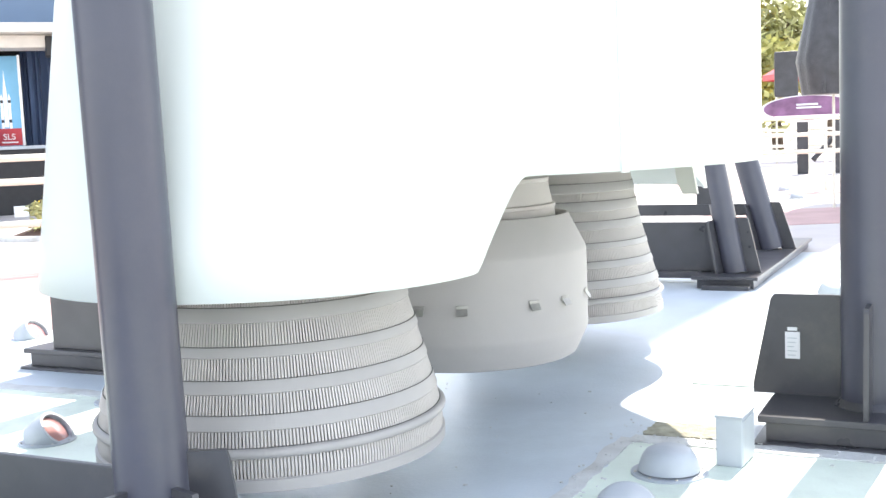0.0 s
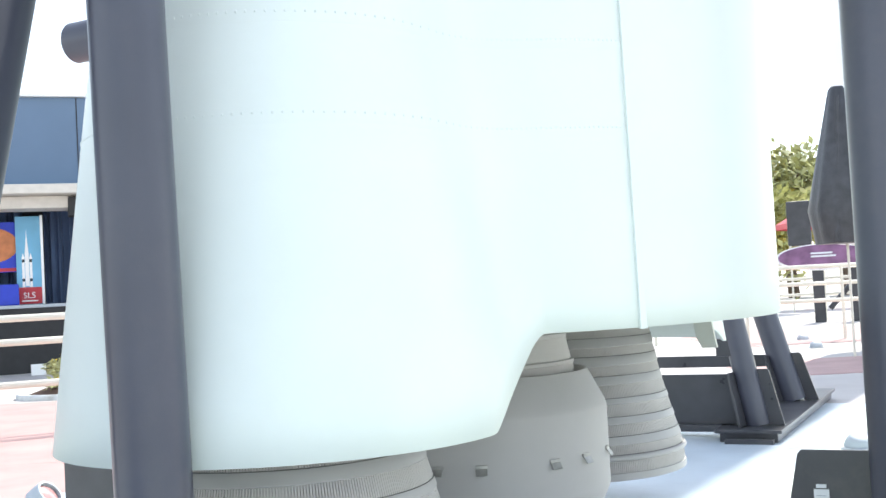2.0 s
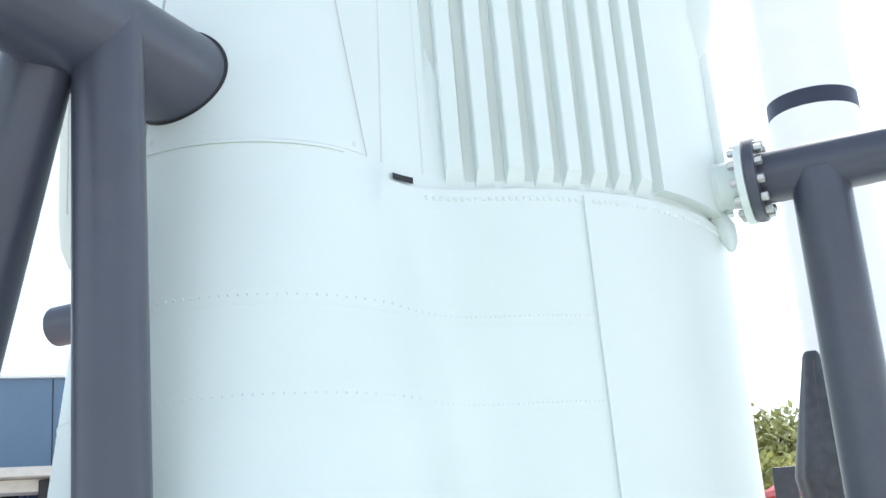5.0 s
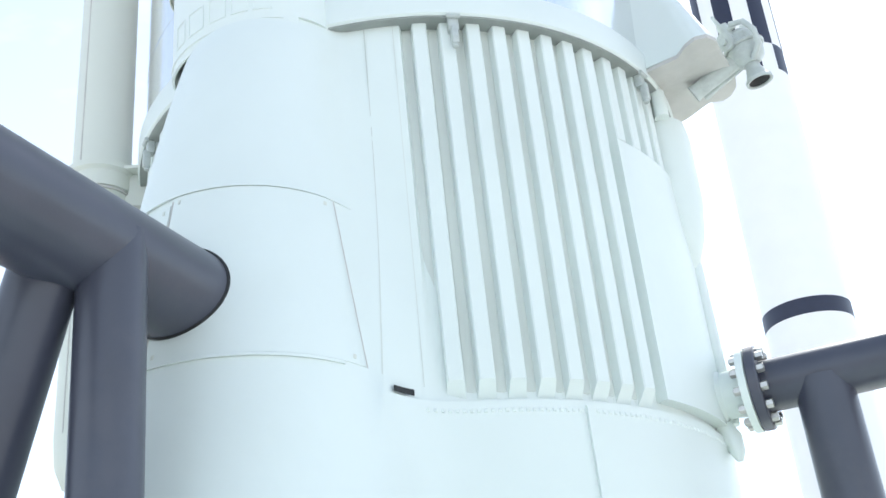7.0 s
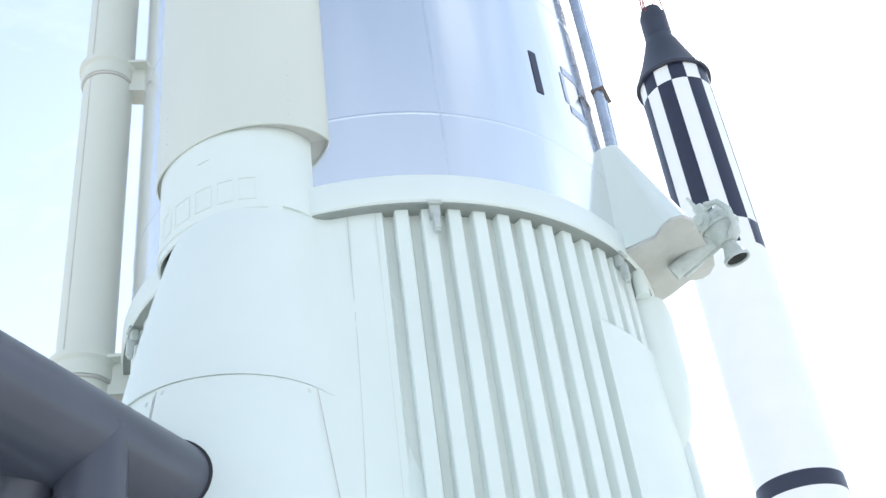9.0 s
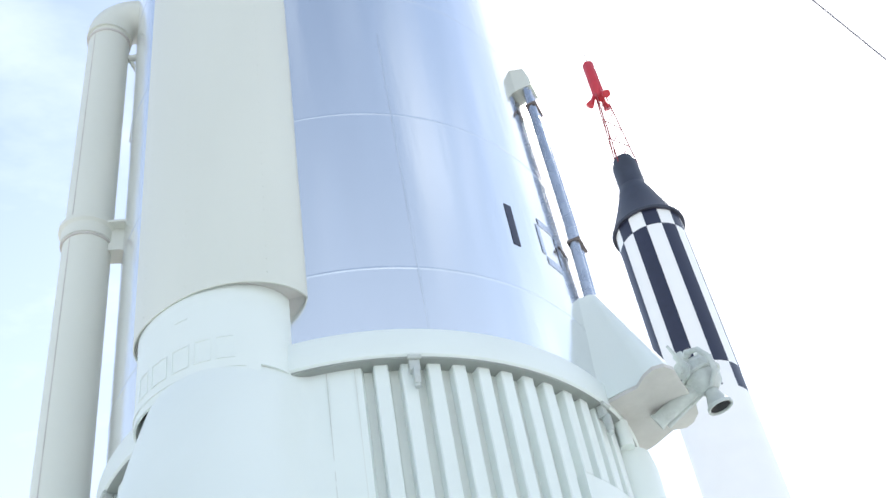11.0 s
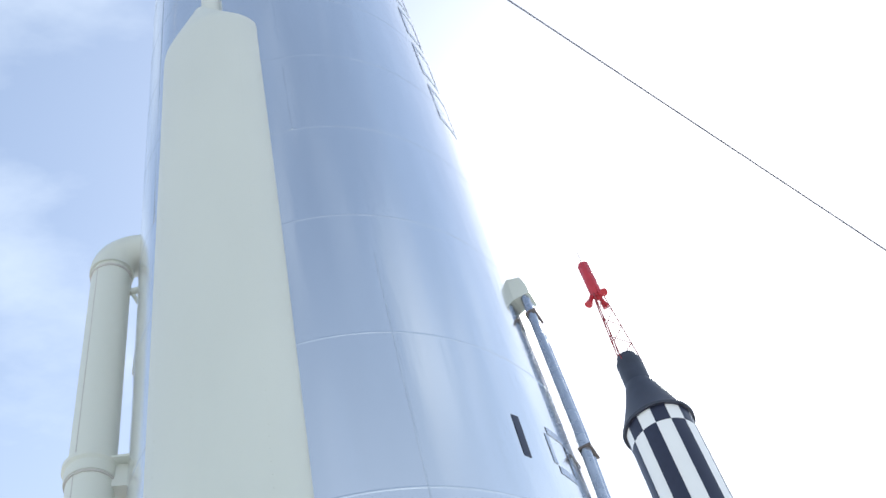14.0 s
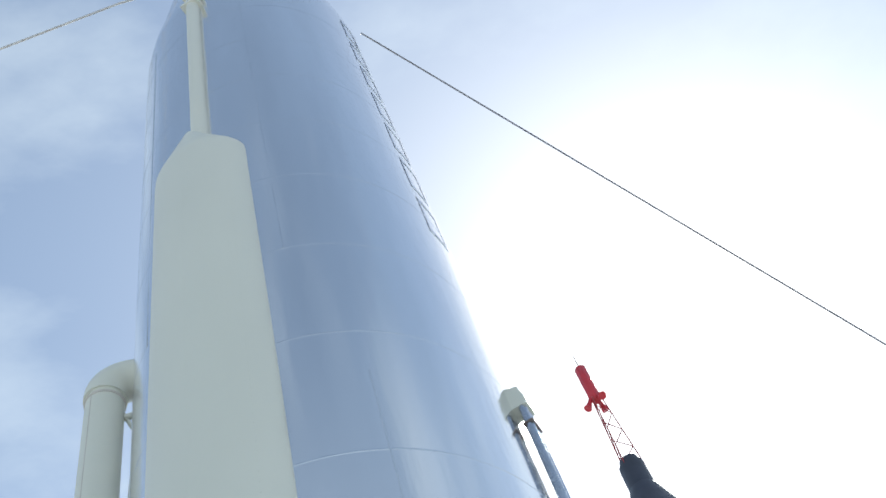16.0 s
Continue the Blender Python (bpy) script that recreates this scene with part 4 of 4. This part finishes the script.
part("tie_plate", box(-0.40, -0.20, 0.06, 0.11, 0.72, 0.92, 0.01), PLATE, far)

# ---- flood lamps and junction box on the pad ----
def flood(at, tilt, label, lens=True, size=0.75):
    f = thing("flood_lamp", at @ Matrix.Scale(size, 4), label, "flood lamp", "pad flood lamps")
    part("flange_ring", lathe([(0.0, 0.012), (0.20, 0.012), (0.205, 0.008), (0.205, 0.0), (0.0, 0.0)], 40), LIGHTGREY, f)
    rot = pose(0, 0, 0.02, tilt, 0, 0)
    hood = part("hood", lathe([(0.166, 0.0), (0.160, 0.03), (0.143, 0.075), (0.122, 0.105), (0.10, 0.118), (0.0, 0.124)] if not lens else [(0.165, -0.06), (0.160, 0.05), (0.150, 0.11), (0.146, 0.12), (0.125, 0.12), (0.125, 0.075)], 40), LIGHTGREY, f, at=rot)
    if lens:
        part("lens", lathe([(0.128, 0.08), (0.09, 0.095), (0.0, 0.10)], 32), LENS, f, "dull red glass lens", at=rot)
    sc = lathe([(0.0, 0.02), (0.007, 0.019), (0.009, 0.012)], 8)
    sc.materials.append(BOLT)
    for k in range(8):
        part("screw", sc, BOLT, f, at=pose(0.183 * math.cos(radians(45 * k)), 0.183 * math.sin(radians(45 * k)), 0))
    return f


flood(Matrix.Translation(bearing(11.35, 4.44, 0.018)), 0, "domed grey flood lamp cover screwed to the floor", False)
flood(Matrix.Translation(bearing(9.1, 3.88, 0.018)), 25, "grey tilted flood lamp screwed to the floor", False)
flood(Matrix.Translation(bearing(-20.4, 5.6, 0.018)) @ pose(0, 0, 0, 0, 0, 75), 50, "tilted grey flood lamp with a red lens", size=0.66)
flood(Matrix.Translation(bearing(-16.7, 6.3, 0.018)), 0, "domed grey flood lamp cover by the support", False)
flood(Matrix.Translation(bearing(-20.8, 8.9, 0.0)) @ pose(0, 0, 0, 0, 0, 75), 50, "tilted grey flood lamp on pale paving", True)
flood(Matrix.Translation(bearing(19.5, 9.3, 0.018)), 20, "grey flood lamp behind the support post", False)
for a, d in ((17.2, 24.0), (17.8, 21.5)):
    flood(Matrix.Translation(bearing(a, d, 0.006)), 35, "small grey flood lamp on sunlit paving", False)
jb = thing("junction_box", ROCKET @ pose(1.487, -0.605, 0.018, 0, 0, -4), "grey metal junction box post on the pad", "junction box")
part("body", box(-0.054, 0.054, -0.095, 0.095, 0.0, 0.200, 0.004), LIGHTGREY, jb)
part("lid", box(-0.058, 0.058, -0.100, 0.100, 0.2005, 0.212, 0.003), LIGHTGREY, jb, "flat grey lid")
part("cover_plate", box(0.052, 0.0575, -0.09, 0.09, 0.008, 0.192, 0.002), LIGHTGREY, jb)

# ---- guy wires ----
solo("guy_wire", sweep([(1.75, 5.35, 17.7), (7.87, 9.06, 12.5), (24.1, 18.9, 0.57)], 0.0125, 10), CABLE, Matrix(), "thin dark steel guy wire down from the rocket", "guy wire", "guy wires")
solo("guy_wire", sweep([(-1.2, 5.2, 21.0), (-1.935, 5.15, 20.4), (-3.757, 5.305, 19.3), (-36, 8, 0.0)], 0.02, 10), WIREPALE, Matrix(), "thin pale steel guy wire up to the rocket", "guy wire", "guy wires")

# ---- second, slimmer rocket behind ----
RX = bearing(21.32, 21.0)
slim = thing("rocket", Matrix.Translation(RX) @ pose(0, 0, 0, 0, 0.75, -21.32), "slim white rocket with black stripes and a red tower", "rocket")
R2 = 0.83
part("body", lathe([(0.0, 1.85), (R2, 1.85), (R2, 20.02), (0.0, 20.02)], 72), WHITE, slim, "white painted rocket body")
part("pedestal", lathe([(0.0, 0.0), (0.52, 0.0), (0.52, 0.06), (0.42, 0.10), (0.42, 1.78), (0.52, 1.82), (0.52, 1.853), (0.0, 1.853)], 40, sharp=30), LIGHTGREY, slim, "grey steel launch pedestal")


def sector(r, a0, a1, z0, z1):
    return lathe([(r - 0.004, z0), (r + 0.005, z0), (r + 0.005, z1), (r - 0.004, z1)], 6, 0, 0, a0, a1, closed=True)


STEP = 360 / 14
for k in range(7):
    a = -116.3 + 2 * STEP * k
    part("dark_stripe", sector(R2, a, a + STEP, 15.25, 19.44), MARK, slim, "navy black stripe")
    part("dark_check", sector(R2, a + STEP, a + 2 * STEP, 19.44, 19.97), MARK, slim, "navy black checker square")
    part("dark_check", sector(R2, a + STEP, a + 2 * STEP, 14.6, 15.25), MARK, slim, "navy black checker square")
part("dark_band", lathe([(R2 - 0.004, 9.08), (R2 + 0.006, 9.08), (R2 + 0.006, 9.40), (R2 - 0.004, 9.40)], 72, closed=True), MARK, slim, "navy black band")
caps = part("capsule", lathe([(0.0, 19.98), (0.91, 19.92), (0.92, 19.99), (0.885, 20.05), (0.62, 20.72), (0.46, 21.2), (0.375, 21.50), (0.350, 21.54), (0.340, 22.25), (0.335, 22.40), (0.27, 22.44), (0.26, 22.62), (0.0, 22.65)], 64), CAPSULE, slim, "dark corrugated capsule")
tower = part("escape_tower", join(*[sweep([(0.34 * math.cos(radians(a)), 0.34 * math.sin(radians(a)), 22.35), (0.17 * math.cos(radians(a)), 0.17 * math.sin(radians(a)), 25.35)], 0.015, 8) for a in (10, 130, 250)]), DARKRED, slim, "dark red lattice escape tower")
for q in range(4):
    for a in (10, 130, 250):
        f0, f1 = q / 4, (q + 1) / 4
        r0, r1 = 0.34 - 0.17 * f0, 0.34 - 0.17 * f1
        p0 = (r0 * math.cos(radians(a)), r0 * math.sin(radians(a)), 22.35 + 3.0 * f0)
        p1 = (r1 * math.cos(radians(a + 120)), r1 * math.sin(radians(a + 120)), 22.35 + 3.0 * f1)
        part("lattice_bar", sweep([p0, p1], 0.012, 6), DARKRED, tower)
motor = part("escape_motor", lathe([(0.0, 25.25), (0.12, 25.27), (0.17, 25.45), (0.17, 26.80), (0.155, 26.83), (0.0, 26.84)], 32), RED, slim, "red cylindrical escape motor")
for a in (70, 190, 310):
    c, s = math.cos(radians(a)), math.sin(radians(a))
    part("motor_nozzle", sweep([(0.12 * c, 0.12 * s, 25.45), (0.22 * c, 0.22 * s, 25.25), (0.33 * c, 0.33 * s, 25.08)], [0.06, 0.07, 0.12], 14), RED, motor)
part("spike", sweep([(0, 0, 26.85), (0, 0, 27.5)], 0.012, 6), CAPSULE, motor)

# ---- stage building ----
BD = 28.0
BM = pose(0, 0, 0, 0, 0, 21.0) @ pose(0, BD, 0)
hall = thing("building", BM, "low stage building with blue-grey upper wall", "building")
part("upper_wall", box(-14, 5.5, 0.0, 8.0, 4.35, 6.55, 0.02), WALLBLUE, hall, "blue-grey panelled upper wall")
for x in (-8.5, -6.1, -3.7, -1.25, 1.2, 3.6):
    part("wall_joint", box(x - 0.012, x + 0.012, -0.012, 0.0, 4.36, 6.54, 0.0), BLACKWALL, hall)
part("roof_edge", box(-14.1, 5.6, -0.12, 8.0, 6.55, 6.62, 0.01), WHITE, hall)
part("canopy", box(-14.2, 5.7, -1.2, 0.0, 4.12, 4.34, 0.02), FASCIA, hall, "pale projecting canopy")
part("soffit_beam", box(-14.0, 1.15, -0.7, 0.2, 3.82, 4.11, 0.02), FASCIA, hall)
part("rear_wall", box(-14, 5.5, 3.0, 3.3, 0.0, 4.34, 0.0), BLACKWALL, hall)
part("stage_front", box(-14, 5.5, -0.3, 3.0, 0.0, 1.52, 0.02), BLACKWALL, hall, "black stage front")
part("stage_edge", box(-14, 5.5, -0.34, -0.05, 1.52, 1.60, 0.01), LIGHTGREY, hall)


def curtain(x0, x1):
    n, verts, faces = 60, [], []
    for i in range(n + 1):
        x = x0 + (x1 - x0) * i / n
        y = 0.9 + 0.05 * math.sin(i * 1.1) + 0.03 * math.sin(i * 2.7)
        verts += [(x, y, 1.6), (x, y, 4.2), (x, y + 0.03, 4.2), (x, y + 0.03, 1.6)]
    for i in range(n):
        for q in range(4):
            faces.append((i * 4 + q, i * 4 + 4 + q, i * 4 + 4 + (q + 1) % 4, i * 4 + (q + 1) % 4))
    return mesh_of(verts, faces)


part("curtain", curtain(0.36, 2.6), CURTAIN, hall, "navy cloth curtain")
part("curtain", curtain(-2.6, -0.12), CURTAIN, hall, "navy cloth curtain")
part("speaker_box", box(0.9, 1.5, -0.8, -0.3, 3.62, 4.08, 0.03), BLACKWALL, hall)
ban = solo("banner", box(-0.16, 0.40, 0.0, 0.05, 1.61, 3.72, 0.005), BANNER, BM @ pose(-0.13, 0.30, 0), "tall blue banner with a white rocket picture", "banner")
part("banner_edge", box(0.40, 0.46, -0.01, 0.06, 1.61, 3.74, 0.004), WHITE, ban)
part("red_foot", box(-0.155, 0.395, -0.008, 0.0, 1.62, 2.02, 0.0), RED, ban, "red lower field")
part("rocket_picture", join(plate([(-0.045, 0), (0.045, 0), (0.045, 0.75), (0.03, 0.95), (0.012, 1.15), (0.0, 1.36), (-0.012, 1.15), (-0.03, 0.95), (-0.045, 0.75)], (0.08, -0.004, 2.05), (1, 0, 0), (0, 0, 1), 0.006), plate([(-0.115, 0), (-0.055, 0), (-0.055, 0.72), (-0.085, 0.82), (-0.115, 0.72)], (0.08, -0.004, 2.02), (1, 0, 0), (0, 0, 1), 0.006), plate([(0.055, 0), (0.115, 0), (0.115, 0.72), (0.085, 0.82), (0.055, 0.72)], (0.08, -0.004, 2.02), (1, 0, 0), (0, 0, 1), 0.006)), WHITE, ban, "white rocket silhouette")
for x, z in ((-0.005, 2.62), (0.165, 2.62), (-0.005, 2.16), (0.165, 2.16)):
    part("dark_tick", box(x - 0.03, x + 0.03, -0.012, -0.006, z, z + 0.07, 0.0), INK, ban)
txt = bpy.data.curves.new("letters", "FONT")
txt.body, txt.size, txt.align_x, txt.extrude = "SLS", 0.2, "CENTER", 0.002
part("letters", txt, WHITE, ban, at=pose(0.11, -0.012, 1.76, 90, 0, 0))
part("print_bar", box(-0.06, 0.30, -0.012, -0.006, 1.68, 1.71, 0.0), WHITE, ban)
pic = solo("poster", box(-2.2, -0.20, 0.0, 0.05, 2.4, 3.6, 0.005), BLUE, BM @ pose(0, 0.40, 0), "dark blue poster with an orange planet", "poster")
part("planet", plate([(0.62 * math.cos(t), 0.42 * math.sin(t)) for t in [2 * math.pi * i / 32 for i in range(32)]], (-0.85, -0.006, 3.05), (1, 0, 0), (0, 0, 1), 0.008), ORANGE, pic, "orange planet disc")
part("red_stripe", box(-2.2, -0.2, -0.01, 0.0, 2.42, 2.5, 0.0), RED, pic)
solo("crate", box(-1.0, -0.25, -0.1, 0.3, 1.605, 2.1, 0.02), BLUE, BM, "bright blue crate on the stage edge", "crate")
solo("floor_panel", box(-0.05, 0.26, -0.02, 0.02, 0.0, 0.25, 0.01), WHITE, BM @ pose(0, -1.4, 0), "small white panel low by the stage", "panel")


def railing(at, x0, x1, heights, gap, label):
    r = thing("railing", at, label, "railing", "plaza railings")
    for h in heights:
        part("rail", sweep([(x0, 0, h), (x1, 0, h)], 0.042, 14), RAIL, r)
    x = x0
    while x <= x1 + 0.01:
        part("rail_post", sweep([(x, 0, 0.0), (x, 0, heights[0])], 0.036, 12), RAIL, r)
        x += gap
    return r


railing(pose(0, 0, 0, 0, 0, 21) @ pose(0, 14.0, 0, 0, 0, 4), -6.9, 5.0, (1.36, 1.08, 0.58), 2.9, "cream painted pipe railing before the stage")
rr = pose(0, 0, 0, 0, 0, -17.5)
railing(rr @ pose(0, 24.0, 0, 0, 0, 3), -5.0, 6.0, (1.50, 1.15, 0.8), 1.9, "cream painted pipe railing in the sun")
railing(rr @ pose(0, 33.0, 0, 0, 0, -4), -7.0, 7.0, (1.62, 1.2, 0.75), 1.5, "cream painted pipe railing farther off")

# planter with flowers
pl = solo("planter", lathe([(0.66, 0.0), (0.82, 0.0), (0.82, 0.06), (0.80, 0.085), (0.68, 0.085), (0.66, 0.06)], 56, closed=True), CURB, Matrix.Translation(bearing(-19.45, 19.6)), "round pale concrete planter kerb", "planter")
part("soil", lathe([(0.0, 0.20), (0.3, 0.17), (0.66, 0.05)], 32), SOIL, pl)


def leaf_cloud(count, spread, size, seed, squash=0.8, clumps=9):
    rnd = random.Random(seed)
    heads = [Vector((rnd.gauss(0, 0.5), rnd.gauss(0, 0.5), rnd.uniform(-0.6, 0.7))) * spread for _ in range(clumps)]
    verts, faces = [], []
    for _ in range(count):
        h = rnd.choice(heads)
        c = h + Vector((rnd.gauss(0, 0.26), rnd.gauss(0, 0.26), rnd.gauss(0, 0.22) * squash)) * spread
        d = Vector((rnd.gauss(0, 1), rnd.gauss(0, 1), rnd.gauss(0.2, 0.7))).normalized()
        w = d.orthogonal().normalized() * size * rnd.uniform(0.12, 0.3)
        d = d * size * rnd.uniform(0.6, 1.3)
        b = len(verts)
        verts += [c, c + d * 0.5 + w, c + d, c + d * 0.5 - w]
        faces.append((b, b + 1, b + 2, b + 3))
    return mesh_of(verts, faces, smooth=False)


bush = thing("shrub", Matrix.Translation(bearing(-19.75, 19.5, 0.13)), "green shrub with yellow flowers in the planter", "shrub")
part("foliage", leaf_cloud(800, 0.33, 0.11, 3), LEAF, bush, at=pose(0.18, 0, 0.25))
part("blossom", leaf_cloud(110, 0.36, 0.07, 4), FLOWER, bush, at=pose(0.18, 0, 0.30))

# ---- right-hand distance ----
SG = rr @ pose(0.49, 31.9, 0) @ Matrix.Scale(1.04, 4)
sign = thing("display_sign", SG, "oval maroon display panel on dark braced legs", "sign")
oval = [(1.12 * math.cos(t), 0.34 * math.sin(t)) for t in [2 * math.pi * i / 40 for i in range(40)]]
face = part("panel", plate(oval, (0, 0, 1.72), (1, 0, 0), (0, 0.45, 0.9), 0.05), MAROON, sign, "maroon printed oval panel")
part("panel_rim", plate([(a * 1.07, b * 1.14) for a, b in oval], (0, 0.03, 1.71), (1, 0, 0), (0, 0.45, 0.9), 0.03), WHITE, sign)
for k in range(4):
    part("print_bar", plate([(-0.3, 0), (0.32 - 0.08 * (k % 2), 0), (0.32 - 0.08 * (k % 2), 0.05), (-0.3, 0.05)], (0, -0.04, 1.55 + 0.08 * k), (1, 0, 0), (0, 0.45, 0.9), 0.01), LABELW, face)
part("logo_disc", plate([(0.22 * math.cos(t), 0.2 * math.sin(t)) for t in [2 * math.pi * i / 24 for i in range(24)]], (0.82, -0.035, 1.66), (1, 0, 0), (0, 0.45, 0.9), 0.01), LABELW, face)
for x in (-0.15, 0.75):
    part("leg", box(x - 0.14, x + 0.14, -0.12, 0.12, 0.0, 1.4, 0.01), TARP, sign)
for x in (0.1, 1.0):
    part("leg_brace", sweep([(x, 0, 0.35), (x + 0.75, 0, 1.2)], 0.07, 8), TARP, sign)
NEARER = 0.4524
LM = rr @ pose(1.03 * NEARER, 42.0 * NEARER, 1.4 * (1 - NEARER)) @ Matrix.Scale(NEARER, 4)
lander = thing("covered_exhibit", LM, "closed black tarpaulin cover tied round a tall pole", "exhibit")


def cone_cover(n=40):
    rnd = random.Random(8)
    verts, faces = [], []
    rows = [(2.35, 0.2), (2.36, 1.0), (2.9, 1.1), (3.56, 1.2), (5.0, 0.9), (6.5, 0.58), (7.85, 0.30), (7.97, 0.22)]
    for z, r in rows:
        for i in range(n):
            a = 2 * math.pi * i / n
            q = r * (1 + 0.10 * abs(math.sin(2.5 * a + 0.4)) - 0.05 + rnd.uniform(-0.012, 0.012))
            verts.append((q * math.cos(a) + 0.44, q * math.sin(a), z))
    for k in range(len(rows) - 1):
        for i in range(n):
            faces.append((k * n + i, k * n + (i + 1) % n, (k + 1) * n + (i + 1) % n, (k + 1) * n + i))
    faces.append(tuple((len(rows) - 1) * n + i for i in range(n)))
    return mesh_of(verts, faces)


part("cover", cone_cover(), TARP, lander)
part("ridge", sweep([(0.1, -1.0, 2.42), (0.2, -1.12, 3.6), (0.42, -0.34, 7.6)], 0.07, 10), TARP, lander)
case = thing("equipment_case", rr @ pose(-0.38, 40.6, 0), "black equipment case on thin legs", "case")
part("case_body", box(-0.11, 0.68, -0.35, 0.35, 2.3, 3.85, 0.05), TARP, case)
for x, y in ((-0.05, -0.3), (0.63, -0.3), (-0.05, 0.3), (0.63, 0.3)):
    part("leg", box(x - 0.03, x + 0.03, y - 0.03, y + 0.03, 0.0, 2.31, 0.004), RAIL, case, "pale thin leg")
part("pole", sweep([(0.47, 0, -1.69), (0.47, 0, 2.45)], 0.05, 12), RAIL, lander, "pale thin pole")
um = thing("parasol", rr @ pose(0.78, 44.0, 0), "red canvas parasol on a white pole", "parasol")
part("canopy", lathe([(0.0, 4.15), (0.4, 3.95), (1.75, 3.2), (1.75, 3.0)], 8), RED, um, "red canvas canopy")
part("pole", sweep([(0, 0, 0), (0, 0, 4.0)], 0.04, 10), WHITE, um)


def palm(at, height, seed, label):
    rnd = random.Random(seed)
    t = thing("tree", at, label, "tree", "trees behind the plaza")
    path = [(0.2 * math.sin(k * 0.5), 0.1 * k * 0.3, height * k / 6) for k in range(7)]
    part("trunk", sweep(path, [0.32 - 0.025 * k for k in range(7)], 14), BARK, t)
    for k in range(3):
        a = rnd.uniform(0, 6.28)
        part("limb", sweep([path[4], (path[5][0] + 0.9 * math.cos(a), 0.9 * math.sin(a), height * 0.9), (1.6 * math.cos(a), 1.6 * math.sin(a), height * 1.05)], [0.14, 0.1, 0.05], 8), BARK, t)
    crown = part("crown", leaf_cloud(2600, 2.2, 0.55, seed, 1.0, 14), LEAF, t, at=pose(0, 0, height))
    part("dry_fronds", leaf_cloud(700, 2.0, 0.5, seed + 50, 1.0, 6), LEAFY, t, at=pose(0, 0, height - 0.8))
    return t


for x, d, h, seed in ((-3.4, 60, 5.6, 11), (-0.6, 63, 6.3, 12), (-5.6, 66, 6.0, 13), (2.2, 64, 4.4, 14), (-2.0, 58, 3.2, 15), (-4.6, 57, 2.8, 16)):
    palm(rr @ pose(x, d, 0, 0, 0, seed * 40), h, seed, "green and yellow leafy tree beyond the railings")
